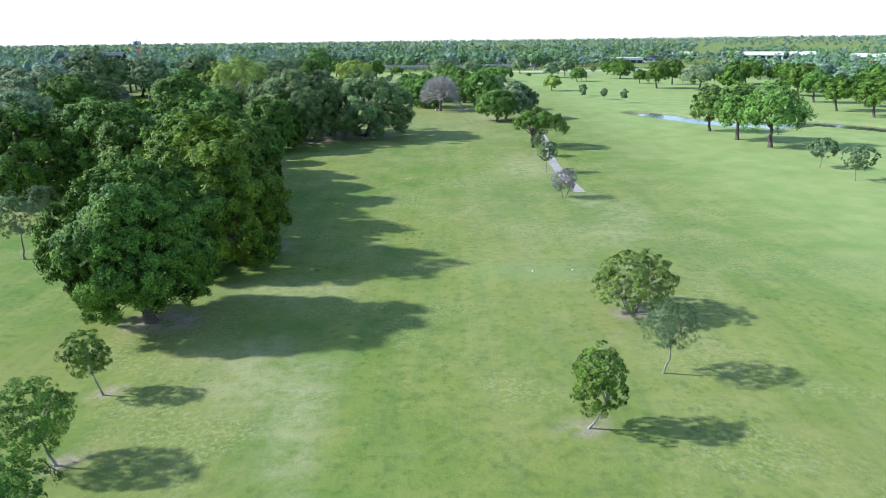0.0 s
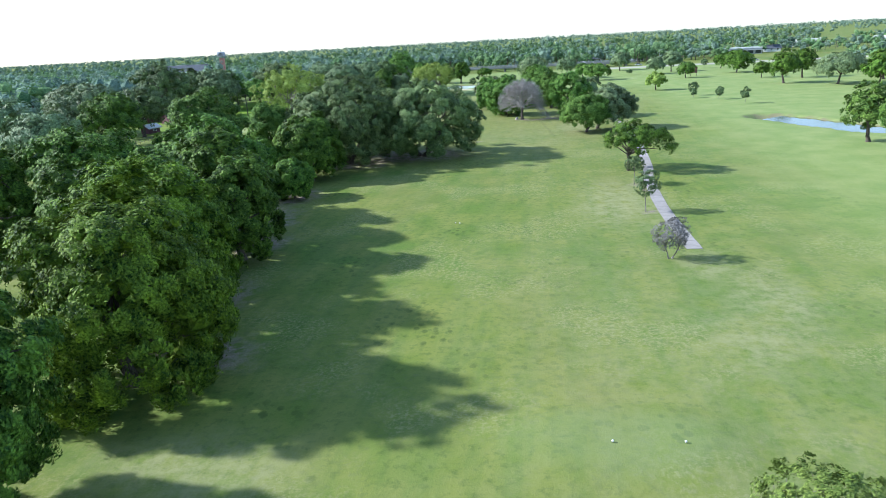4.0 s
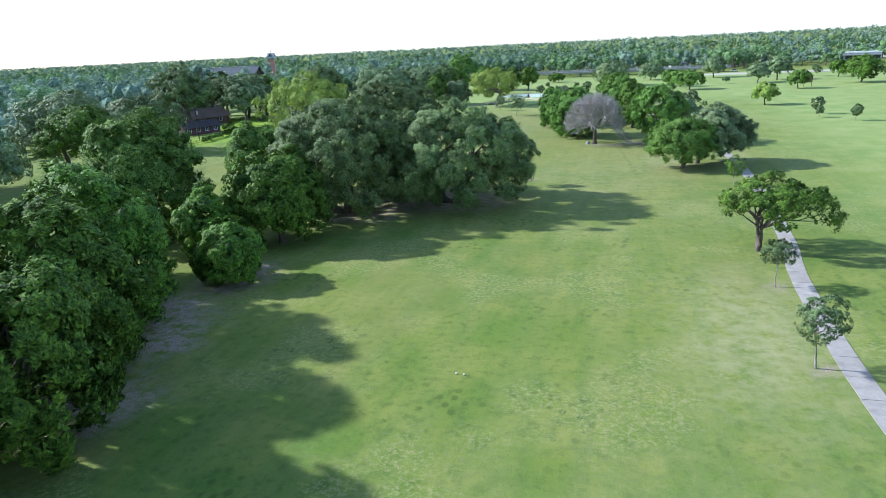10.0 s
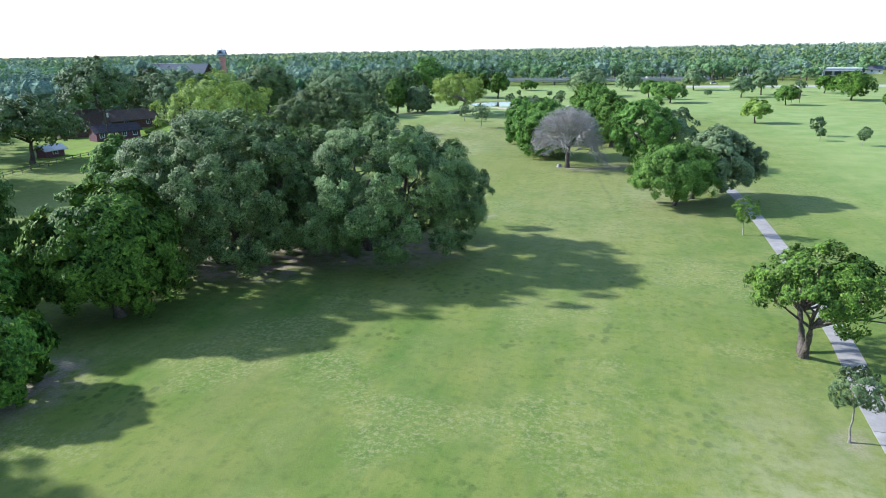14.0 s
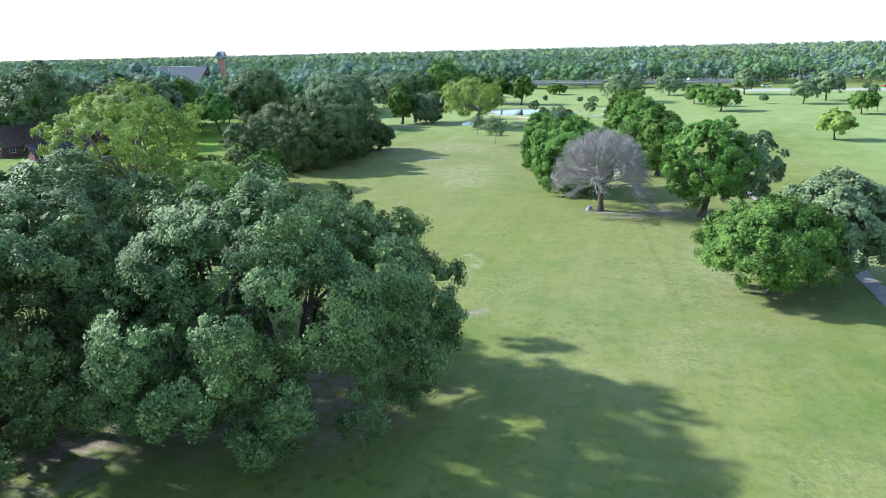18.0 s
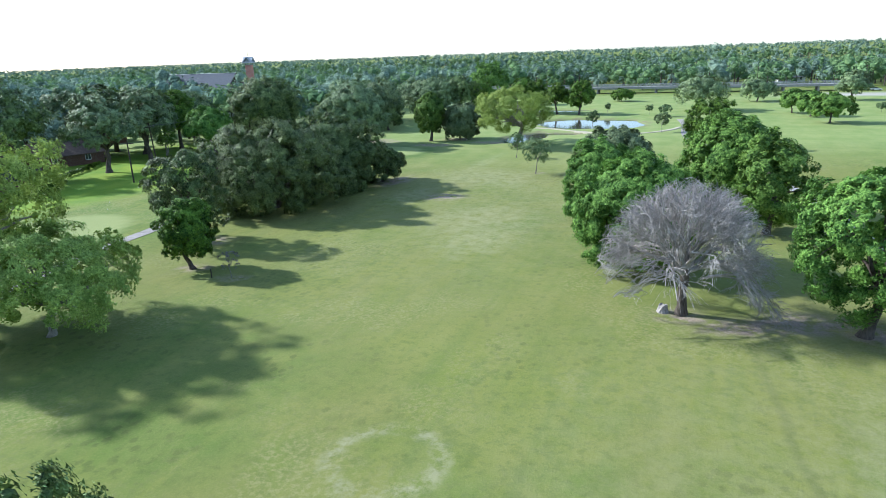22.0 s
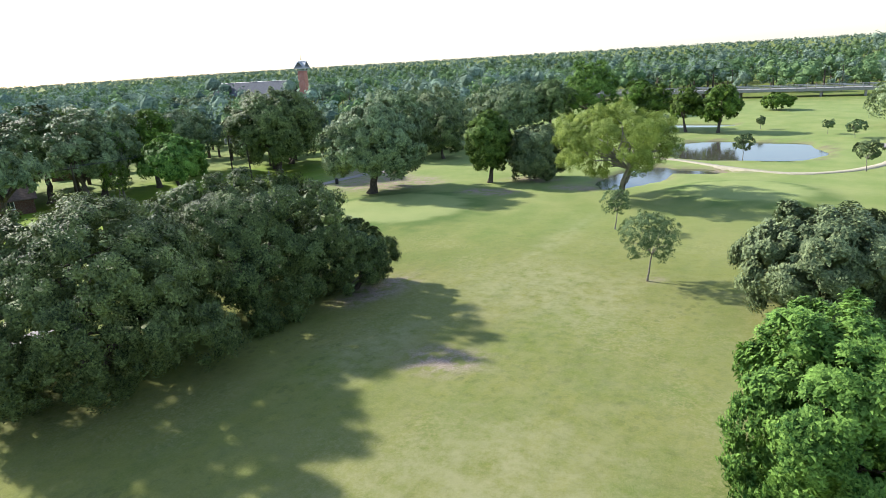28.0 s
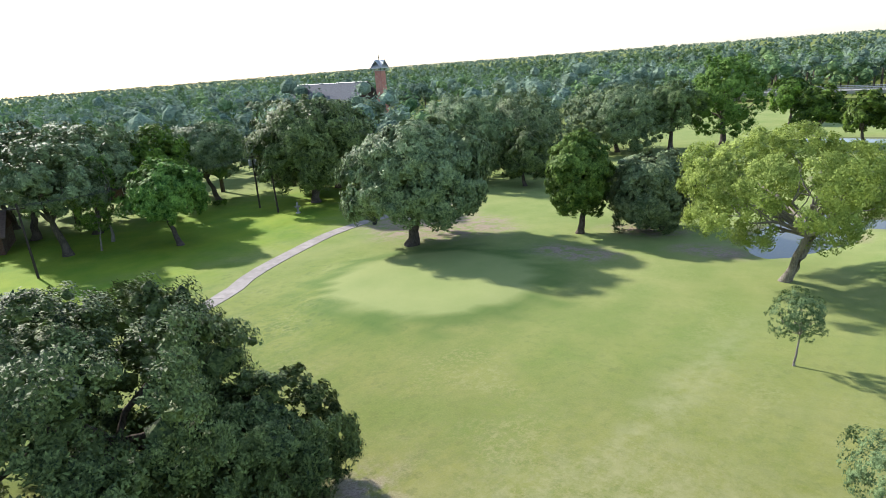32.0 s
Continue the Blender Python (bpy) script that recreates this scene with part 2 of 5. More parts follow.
def foliage(rng, centres, radii, leaf, cover, hub, core=1.0, most=60000, flat=0.82, droop=0.0, tufts=14):
    """Leaf sprays round boughs: each bough carries rounded tufts on its outside, each tuft a small twiggy heart with sprays that point outwards."""
    centres, radii = np.asarray(centres, float), np.asarray(radii, float)
    nb = len(centres)
    out = unit(centres - hub)
    owner = np.repeat(np.arange(nb), tufts)
    nt = len(owner)
    td = unit(rng.normal(size=(nt, 3)) + 0.9 * out[owner] + np.array([0, 0, 1.0]) * (0.2 + 0.6 * np.clip(out[owner, 2:] + 0.3, 0, 1)))
    tr = radii[owner] * rng.uniform(0.22, 0.44, nt)
    tc = centres[owner] + td * (radii[owner] * rng.uniform(0.66, 1.0, nt))[:, None] * [1, 1, flat]
    tc[:, 2] -= droop * radii[owner] * rng.random(nt) ** 2
    # tufts that would lie deep inside a neighbouring bough are never grown
    gap = np.linalg.norm((tc[:, None] - centres[None]) / [1, 1, flat], axis=2) / radii[None]
    gap[np.arange(nt), owner] = 9
    open_air = gap.min(1) > 0.72
    owner, td, tr, tc = owner[open_air], td[open_air], tr[open_air], tc[open_air]
    nt = len(owner)
    count = np.maximum((cover * 4 * np.pi * tr ** 2 / (0.30 * leaf * leaf)).astype(int), 6)
    if count.sum() > most:
        count = np.maximum((count * (most / count.sum())).astype(int), 4)
    who = np.repeat(np.arange(nt), count)
    n = len(who)
    d = unit(rng.normal(size=(n, 3)) + 1.1 * td[who] + [0, 0, 0.5])
    p = tc[who] + d * (tr[who] * (0.45 + 0.70 * rng.random(n) ** 0.8))[:, None]
    normal = unit(0.55 * d + 0.35 * td[who] + 0.7 * out[owner[who]] + [0, 0, 0.10] + rng.normal(0, 0.27, (n, 3)))
    lead = 0.8 * td[who] + d + [0, 0, 0.5] + rng.normal(0, 0.7, (n, 3))
    side = unit(np.cross(normal, lead))
    up = unit(np.cross(side, normal) + 0.25 * d)
    s = leaf * rng.uniform(0.5, 1.5, n)[:, None]
    cards = np.stack([p + up * s * 0.66, p + side * s * 0.37 - up * s * 0.36, p - side * s * 0.34 - up * s * 0.42], 1).reshape(-1, 3)
    if core:   # sprays on the bough itself, between its tufts
        w = np.repeat(np.arange(nb), int(np.clip(2.6 * (radii.mean() / leaf) ** 2, 14, 110 if leaf < 0.22 else 40)))
        m = len(w)
        e = unit(rng.normal(size=(m, 3)) + 0.7 * out[w] + [0, 0, 0.3])
        q = centres[w] + e * (radii[w] * rng.uniform(0.55, 0.86, m))[:, None] * [1, 1, flat]
        nor = unit(0.7 * e + 0.5 * out[w] + rng.normal(0, 0.3, (m, 3)))
        one = unit(np.cross(nor, e + rng.normal(0, 0.8, (m, 3))))
        two = np.cross(one, nor)
        z = leaf * rng.uniform(0.7, 1.35, m)[:, None]
        cards = np.concatenate([cards, np.stack([q + two * z * 0.66, q + one * z * 0.38 - two * z * 0.36, q - one * z * 0.35 - two * z * 0.42], 1).reshape(-1, 3)])
        n += m
    faces = np.arange(3 * n).reshape(-1, 3)
    if not core:
        return cards, [faces]
    near = leaf < 0.38
    big_v, big_f = lumps(rng, centres, radii * core * (0.42 if near else 0.58), flat, COARSE, 0.25)
    low_v, low_f = lumps(rng, tc[:len(tc) if near else 1], tr[:len(tc) if near else 1] * min(1.0, core) * 0.46, 1.0, COARSE, 0.3)
    base = 3 * n
    return np.concatenate([cards, big_v, low_v]), [np.concatenate([faces, big_f + base, low_f + base + len(big_v)])]


def boughs(rng, r, h, low, n, size, shape="dome", gap=0.0):
    """Centres and radii of the boughs that fill a crown of that reach and height, uneven in outline."""
    k = np.arange(n) + 0.5
    az = k * 2.399963 + rng.normal(0, 0.25, n)
    rise = {"dome": (-0.30, 1.0), "round": (-0.85, 1.0), "skirt": (-0.96, 1.0), "high": (-0.1, 1.0)}[shape]
    zz = rise[0] + (rise[1] - rise[0]) * (k / n) ** 0.9
    zz = np.clip(zz + rng.normal(0, 0.06, n), -0.98, 0.99)
    ring = np.sqrt(1 - zz * zz)
    if shape == "skirt":
        ring = np.where(zz < 0, 1 - 0.22 * zz * zz, ring)
    d = np.stack([ring * np.cos(az), ring * np.sin(az), zz], 1)
    ph = rng.uniform(0, 6.28, 4)
    swell = 1 + 0.07 * np.sin(2 * az + ph[0]) + 0.06 * np.sin(3 * az + ph[1] + 2 * zz) + 0.06 * np.sin(5 * az + ph[2] + 3 * zz)
    mid = low + (h - low) * {"dome": 0.36, "round": 0.5, "skirt": 0.46, "high": 0.25}[shape]
    rad = size * r * rng.uniform(0.65, 1.4, n)
    shell = rng.uniform(0.70, 1.08, n) * swell
    inner = rng.random(n) < 0.16
    shell[inner] *= rng.uniform(0.5, 0.8, inner.sum())
    up = np.where(d[:, 2] > 0, h - mid, mid - low)
    c = np.stack([d[:, 0] * shell * (r - 1.05 * rad), d[:, 1] * shell * (r - 1.05 * rad), mid + np.where(d[:, 2] > 0, d[:, 2] * np.minimum(shell, 1.03) * (up - 0.95 * rad), d[:, 2] * (up - 0.55 * rad))], 1)
    keep = rng.random(n) >= gap
    return c[keep], rad[keep], mid


def stems(rng, h, low, r, centres, trunk, forks, mid, lean=(0, 0), limbs=12):
    """A trunk, or a few from one foot, with limbs that run out to the boughs."""
    boles, tops = [], []
    for f in range(forks):
        a = rng.uniform(0, 6.28)
        off = 0 if forks == 1 else trunk * 0.7
        foot = np.array([math.cos(a) * off, math.sin(a) * off, -0.25])
        spread = 0.06 * h if forks == 1 else 0.16 * r + 0.1 * h
        top = np.array([lean[0] + math.cos(a) * spread, lean[1] + math.sin(a) * spread, max(low + 0.25 * (mid - low), 0.28 * h)])
        n = 6
        p = bow(foot, top, 0.0, rng, n, 0.03)
        g = trunk / math.sqrt(forks) * np.linspace(1.0, 0.62, n)
        g[0] *= 1.55
        g[1] *= 1.05
        boles.append(tubes([(p, g, 9)]))
        tops.append((top, g[-1]))
    arms = []
    for i in rng.permutation(len(centres))[:limbs]:
        top, g = min(tops, key=lambda t: np.linalg.norm(t[0][:2] - centres[i][:2]))
        p = bow(top, centres[i], 0.06, rng, 6, 0.07)
        runs = [(p, g * np.linspace(0.62, 0.12, 6), 6)]
        for _ in range(2):
            q = p[rng.integers(2, 5)]
            e = centres[rng.integers(len(centres))]
            if np.linalg.norm(e - q) < 0.6 * r:
                runs.append((bow(q, e, 0.05, rng, 4, 0.06), g * np.linspace(0.28, 0.06, 4), 5))
        arms.append(tubes(runs))
    return boles, arms


TREE_SEED = [100]


def tree(x, y, h, r, kind, label, low=1.0, shape="dome", n=46, size=0.30, leaf=0.45, cover=1.0, core=1.0, tufts=14, trunk=0.0, forks=1, lean=(0, 0),
         offset=(0, 0), bark=None, gap=0.0, limbs=12, name="tree", category="tree", group="", wide=1.0, most=40000, turn=0.0, droop=0.1):
    """A tree > trunk, crown. offset: how far the crown's middle stands from the foot."""
    TREE_SEED[0] += 1
    rng = np.random.default_rng(TREE_SEED[0])
    ob = thing(name, label, category, Matrix.Translation((x, y, ground_height(x, y))), group)
    c, rad, mid = boughs(rng, r, h, low, n, size, shape, gap)
    c *= [1.0, wide, 1.0]
    if turn:
        a = radians(turn)
        c[:, :2] = c[:, :2] @ np.array([[math.cos(a), math.sin(a)], [-math.sin(a), math.cos(a)]])
    c[:, :2] += offset
    hub = np.array([offset[0], offset[1], mid])
    v, f = foliage(rng, c, rad, leaf, cover, hub, core, most, droop=droop, tufts=tufts)
    crown = mesh_of("crown", v, f, LEAF[kind])
    boles, arms = stems(rng, h, low, r, c, trunk or 0.035 * h, forks, mid, (offset[0] * 0.4 + lean[0], offset[1] * 0.4 + lean[1]), limbs)
    for what, made in (("trunk", boles), ("limb", arms)):
        for v, f in made:
            part(what, mesh_of(what, v, f, bark or BARK, True), parent=ob)
    part("crown", crown, parent=ob)
    return ob


# ---- ground, water, paths ----
def smooth(a, b, v):
    s = np.clip((v - a) / (b - a), 0, 1)
    return s * s * (3 - 2 * s)


def oval(x, y, cx, cy, rx, ry, turn=0.0):
    """Below 1 inside an oval."""
    c, s = math.cos(radians(turn)), math.sin(radians(turn))
    u, v = (x - cx) * c + (y - cy) * s, -(x - cx) * s + (y - cy) * c
    return np.sqrt((u / rx) ** 2 + (v / ry) ** 2)


def wobble(x, y, k=0.31):
    return 0.06 * np.sin(k * x + 1.3 * np.sin(k * 0.7 * y)) + 0.05 * np.sin(k * 1.7 * y + 0.9 * np.sin(k * x))


def line_distance(x, y, *points):
    best = np.full(np.shape(x), 1e9)
    for (ax, ay), (bx, by) in zip(points, points[1:]):
        dx, dy = bx - ax, by - ay
        s = np.clip(((x - ax) * dx + (y - ay) * dy) / (dx * dx + dy * dy), 0, 1)
        best = np.minimum(best, np.hypot(x - ax - s * dx, y - ay - s * dy))
    return best


def wet(x, y):
    """How deep in a pond a place lies: 1 at the shore, lower inside."""
    w = wobble(x, y)
    a = oval(x, y, -35.5, 380.5, 15.5, 13.0, -8) + w
    b = np.minimum(oval(x, y, -47.6, 345.5, 4.6, 10.5, -12), oval(x, y, -40.5, 353.0, 7.0, 3.0, 8)) + w
    c = line_distance(x, y, (63, 216), (68, 205), (76, 189), (88, 181), (101, 186), (109, 178), (122, 158)) / 5.0 + w
    d = oval(x, y, -56, 424, 12, 5.5, 5) + w
    return np.minimum(np.minimum(a, b), np.minimum(c, d))


def ground_height(x, y):
    x, y = np.asarray(x, float), np.asarray(y, float)
    z = 0.10 * np.sin(x * 0.045 + 0.6) * np.sin(y * 0.038) + 0.05 * np.sin(x * 0.13 + y * 0.07)
    z = z * (1 - smooth(300, 600, np.hypot(x, y - 200)))
    z = z + 0.55 * (1 - smooth(0.8, 1.5, oval(x, y, -75, 309.5, 10.5, 10.5)))
    z = z + 0.9 * (1 - smooth(0.75, 1.5, oval(x, y, -28, 333, 9.5, 9.0)))
    z = z + 0.35 * (1 - smooth(0.85, 1.2, oval(x, y, 9.5, 64.5, 6.8, 4.2)))
    z = z - 1.5 * (1 - smooth(0.82, 1.22, wet(x, y)))
    return float(z) if z.ndim == 0 else z


def spread(fine_lo, fine_hi, step, far):
    """Grid lines: even in the middle, ever wider apart towards the horizon."""
    mid = np.arange(fine_lo, fine_hi + step / 2, step)
    grow, s = [], step
    reach = 0.0
    while reach < far:
        s = min(s * 1.22, 320)
        reach += s
        grow.append(reach)
    grow = np.array(grow)
    return np.concatenate([fine_lo - grow[::-1], mid, fine_hi + grow])


gx, gy = spread(-130, 130, 1.6, 4200), spread(15, 420, 1.6, 4200)
GX, GY = np.meshgrid(gx, gy)
GZ = ground_height(GX, GY)
nx, ny = len(gx), len(gy)
idx = np.arange(nx * ny).reshape(ny, nx)
quads = np.stack([idx[:-1, :-1], idx[:-1, 1:], idx[1:, 1:], idx[1:, :-1]], -1).reshape(-1, 4)


def patches(x, y, soft, *ovals):
    """1 in the middle of the ovals, falling to 0 over their rims."""
    m = np.zeros(np.shape(x))
    for o in ovals:
        m = np.maximum(m, 1 - smooth(1 - soft, 1 + soft, oval(x, y, *o) + 1.6 * wobble(x, y, 0.9)))
    return m


SOIL = patches(
    GX, GY, 0.45, (-25.5, 53.0, 3.2, 2.4), (-23.5, 74, 4.5, 3.0), (-29, 86, 4, 6), (-33, 104, 4.5, 5), (-38, 116, 6, 8), (-37, 131, 4, 5),
    (-26, 169, 12, 7), (-36, 161, 9, 6), (1.5, 225, 2.6, 1.6), (7.5, 228, 3.2, 1.6), (12, 227, 3, 2), (-3, 226.6, 2.2, 1.4),
    (-92, 329, 10, 8), (-100, 337, 7, 7), (-55, 279, 2.0, 5.0), (-64, 338, 5, 2.5), (-54, 333, 4, 2), (16.6, 54, 2.0, 1.2),
    (18.2, 119, 0.8, 0.7), (18.6, 136, 0.9, 0.8), (8.6, 35.6, 0.9, 0.7), (-23.2, 32.3, 1.0, 0.7), (-24.4, 40.4, 0.9, 0.7),
    (-31.4, 291.2, 0.9, 0.7), (-55.6, 226.2, 1.6, 1.3), (-62, 236, 3, 2), (-49, 224.6, 0.9, 0.7), (-38, 354.5, 9, 2.4), (-87, 331, 7, 5), (-67, 326, 5, 2.5), (6.2, 227.4, 3.0, 1.8), (3.0, 225.7, 1.8, 1.2), (-55, 278.5, 2.2, 4), (-40.6, 268, 3, 2.0), (-11.5, 186.0, 1.2, 1.0), (-33.5, 82.9, 4.0, 2.0), (-39.5, 123, 3.2, 2.6), (-34, 115, 3.0, 3.0))
DRY = patches(
    GX, GY, 0.8, (-13, 42.5, 4.5, 4), (-10.5, 38, 2.0, 9, 12), (-15.5, 46, 4, 2.5), (-17, 60, 5, 3), (25.0, 88, 4, 8), (21, 79, 4, 6), (-14, 60, 4, 3), (21.5, 97, 3, 5),
    (12, 205, 5, 12), (-45, 302, 1.6, 14), (-30, 255, 8, 10), (-40, 285, 9, 9), 
    (15, 125, 6, 14), (-28, 246, 5, 8), (24.5, 211, 3, 8), (-47, 268, 3, 7), (-33, 285, 2.5, 9))
DRY = np.maximum(DRY, 0.40 * patches(GX, GY, 0.9, (16, 75, 16, 40), (2, 190, 14, 40), (-30, 270, 22, 40)))
GREEN = np.maximum(1 - smooth(0.97, 1.03, oval(GX, GY, -74.6, 310, 10.8, 10.2, 20)),
                   np.maximum(1 - smooth(0.95, 1.05, oval(GX, GY, -28, 333, 9, 7.5)), 1 - smooth(0.9, 1.1, oval(GX, GY, -88, 232, 10, 13))))
FRINGE = patches(GX, GY, 0.12, (-74.6, 310, 13.6, 12.8, 20), (-28, 333, 11.2, 9.6)) * (1 - GREEN)
LAWN = patches(GX, GY, 0.5, (-126, 300, 20, 50, -8), (-112, 262, 12, 40, -8))
PALE = np.maximum(smooth(24, 60, GX), smooth(290, 350, GY - 0.2 * GX)) * (1 - smooth(480, 520, GY)) * (1 - LAWN)
SERE = smooth(130, 235, GY) * (1 - smooth(14, 40, GX)) * (1 - smooth(330, 380, GY)) * smooth(-80, -62, GX)
TEE = 1 - smooth(0.6, 1.3, oval(GX, GY, 9.5, 64.5, 6.5, 3.6))
SHORE = (1 - smooth(1.05, 1.32, wet(GX, GY) + 2 * wobble(GX, GY, 1.1)))
ROAD = np.maximum(0, 1 - smooth(7.5, 9.5, np.abs(GY - (492 + 0.02 * GX)))) * smooth(18, 40, GX) * (1 - smooth(560, 640, GX))


def ground_material():
    m = Nodes("mown_grass", 0.9, 0.12)
    p = m.place()
    big = m.noise(p, 0.022, 3.0, 0.5)
    mid = m.noise(p, 0.16, 4.0, 0.6)
    tuft = m.noise(p, 1.3, 5.0, 0.7)
    fine = m.noise(p, 7.0, 4.0, 0.75)
    streak = m.noise(m.place((0.55, 0.05, 1.0), radians(4)), 1.0, 3.0, 0.6)
    lanes = m.n("TexWave", Vector=m.place((1, 0.02, 1), radians(2)), Scale=0.052, Distortion=1.6, Detail=2.0).outputs[1]
    c = m.mix(m.ramp(big, 0.40, 0.60), (0.100, 0.168, 0.030), (0.172, 0.204, 0.038))
    c = m.mix(m.ramp(mid, 0.42, 0.62, 0, 0.8), c, (0.200, 0.222, 0.055))
    c = m.mix(m.ramp(streak, 0.45, 0.66, 0, 0.50), c, (0.082, 0.150, 0.030))
    c = m.mix(m.ramp(lanes, 0.3, 0.8, 0, 0.16), c, (0.215, 0.235, 0.080))
    c = m.mix(m.ramp(tuft, 0.50, 0.68, 0, 0.62), c, (0.060, 0.102, 0.024))
    c = m.mix(m.ramp(fine, 0.48, 0.74, 0, 0.28), c, (0.235, 0.260, 0.085))

    # broad-leaved weeds and coarser tufts in loose drifts
    weed = m.n("TexVoronoi", Vector=m.place((1, 0.8, 1)), Scale=1.1)
    spot = m.ramp(m.math("ADD", weed.outputs["Distance"], m.math("MULTIPLY", fine, 0.35)), 0.42, 0.55, 1.0, 0.0)
    drift = m.ramp(m.noise(p, 0.085, 4.0, 0.65), 0.50, 0.62)
    c = m.mix(m.math("MULTIPLY", m.math("MULTIPLY", spot, drift, True), 0.62, True), c, (0.055, 0.088, 0.022))

    # coarse clumps of darker grass that thin out and gather again
    clump = m.math("MULTIPLY", m.ramp(m.noise(p, 0.62, 6.0, 0.7), 0.50, 0.60), m.ramp(m.noise(p, 0.035, 3.0, 0.6), 0.40, 0.58), True)
    c = m.mix(m.math("MULTIPLY", clump, 0.55), c, (0.070, 0.122, 0.028))
    # a narrow trodden furrow
    axes = m.n("SeparateXYZ", Vector=p)
    drift_x = m.math("ADD", m.math("MULTIPLY", axes.outputs[1], 0.125), m.math("MULTIPLY", m.noise(p, 0.15, 3.0), 1.6))
    furrow = m.ramp(m.math("ABSOLUTE", m.math("SUBTRACT", m.math("ADD", axes.outputs[0], drift_x), 31.1)), 0.12, 0.55, 1.0, 0.0)
    along_y = m.math("MULTIPLY", m.ramp(axes.outputs[1], 186, 194), m.ramp(axes.outputs[1], 224, 232, 1.0, 0.0))
    c = m.mix(m.math("MULTIPLY", m.math("MULTIPLY", furrow, along_y), 0.55), c, (0.062, 0.098, 0.026))
    # worn olive-brown reaches and pale stubble that comes and goes
    worn = m.ramp(m.noise(m.place((1, 0.45, 1), radians(8)), 0.045, 4.0, 0.62), 0.50, 0.66, 0, 0.42)
    c = m.mix(worn, c, (0.205, 0.195, 0.070))
    stubble = m.math("MULTIPLY", m.ramp(m.noise(p, 0.07, 3.0, 0.6), 0.47, 0.60), m.ramp(m.noise(p, 2.6, 5.0, 0.75), 0.46, 0.62), True)
    c = m.mix(m.math("MULTIPLY", stubble, 0.72), c, (0.285, 0.285, 0.130))

    def field(name):
        a = m.n("Attribute")
        a.attribute_name = name
        return a.outputs["Fac"]

    sere = m.math("MULTIPLY", field("sere"), m.ramp(m.noise(p, 0.06, 4.0, 0.65), 0.30, 0.62, 0.35, 1.0), True)
    c = m.mix(m.math("MULTIPLY", sere, 0.46), c, m.mix(m.ramp(fine, 0.3, 0.7), (0.164, 0.160, 0.050), (0.256, 0.236, 0.092)))

    dry = m.math("MULTIPLY", field("dry"), m.ramp(m.noise(p, 0.55, 6.0, 0.75), 0.34, 0.60), True)
    c = m.mix(m.math("MULTIPLY", dry, 0.68), c, (0.310, 0.300, 0.170))
    c = m.mix(m.math("MULTIPLY", field("green"), 0.92), c, m.mix(m.ramp(fine, 0.3, 0.7), (0.245, 0.285, 0.110), (0.295, 0.325, 0.138)))
    c = m.mix(1.0, c, (0.89, 0.89, 0.85), "MULTIPLY")
    # a pale ring in the turf
    far = m.n("VectorMath", Vector=m.n("Mapping", Vector=p, Location=(18.0, -199.8, 0.0)).outputs[0])
    far.operation = "LENGTH"
    off = m.math("ABSOLUTE", m.math("SUBTRACT", m.math("ADD", far.outputs["Value"], m.math("MULTIPLY", tuft, 0.9)), 3.75))
    ring = m.math("MULTIPLY", m.ramp(off, 0.15, 0.95, 1.0, 0.0), m.ramp(m.noise(p, 0.8, 4.0, 0.7), 0.42, 0.62), True)
    c = m.mix(m.math("MULTIPLY", ring, 0.50), c, (0.330, 0.310, 0.205))
    c = m.mix(m.math("MULTIPLY", field("pale"), 0.75), c, m.mix(m.ramp(mid, 0.35, 0.65), (0.190, 0.258, 0.082), (0.262, 0.308, 0.116)))
    c = m.mix(m.math("MULTIPLY", field("lawn"), 0.8), c, m.mix(m.ramp(mid, 0.35, 0.65), (0.110, 0.220, 0.018), (0.200, 0.290, 0.022)))
    c = m.mix(m.math("MULTIPLY", field("fringe"), 0.6), c, (0.060, 0.125, 0.028))
    c = m.mix(m.math("MULTIPLY", field("tee"), 0.35), c, (0.150, 0.215, 0.085))
    bare = m.mix(m.ramp(fine, 0.3, 0.7), (0.180, 0.132, 0.104), (0.400, 0.325, 0.275))
    soil = m.math("MULTIPLY", field("soil"), m.ramp(m.noise(p, 0.75, 4.0, 0.65), 0.38, 0.56), True)
    c = m.mix(soil, c, bare)
    mud = m.math("MULTIPLY", field("shore"), m.ramp(mid, 0.3, 0.6, 0.35, 1.0), True)
    c = m.mix(m.math("MULTIPLY", mud, 0.8), c, (0.165, 0.135, 0.095))
    c = m.mix(field("road"), c, m.mix(m.ramp(tuft, 0.3, 0.7), (0.33, 0.30, 0.27), (0.42, 0.39, 0.35)))
    h = m.math("ADD", m.math("MULTIPLY", tuft, 1.0), m.math("MULTIPLY", fine, 0.5))
    return m.colour(c).bump(h, 0.5, 0.10).mat


ground = mesh_of("ground", np.stack([GX, GY, GZ], -1).reshape(-1, 3), quads, ground_material(), True)
for key, values in (("soil", SOIL), ("dry", DRY), ("green", GREEN), ("lawn", LAWN), ("pale", PALE), ("fringe", FRINGE), ("tee", TEE), ("shore", SHORE), ("road", ROAD), ("sere", SERE)):
    ground.attributes.new(key, "FLOAT", "POINT").data.foreach_set("value", values.ravel().astype(np.float32))
tagged(new("ground", ground), "mown golf course grass with dry and bare patches", "ground", kind="structure")


def water_material():
    m = Nodes("pond_water", 0.06, 0.5)
    p = m.place()
    m.colour(m.mix(m.noise(p, 0.12, 3.0), (0.050, 0.055, 0.045), (0.085, 0.080, 0.062)))
    return m.bump(m.noise(m.place((1, 2.2, 1)), 1.6, 3.0, 0.6), 0.10, 0.05).mat


WATER = water_material()


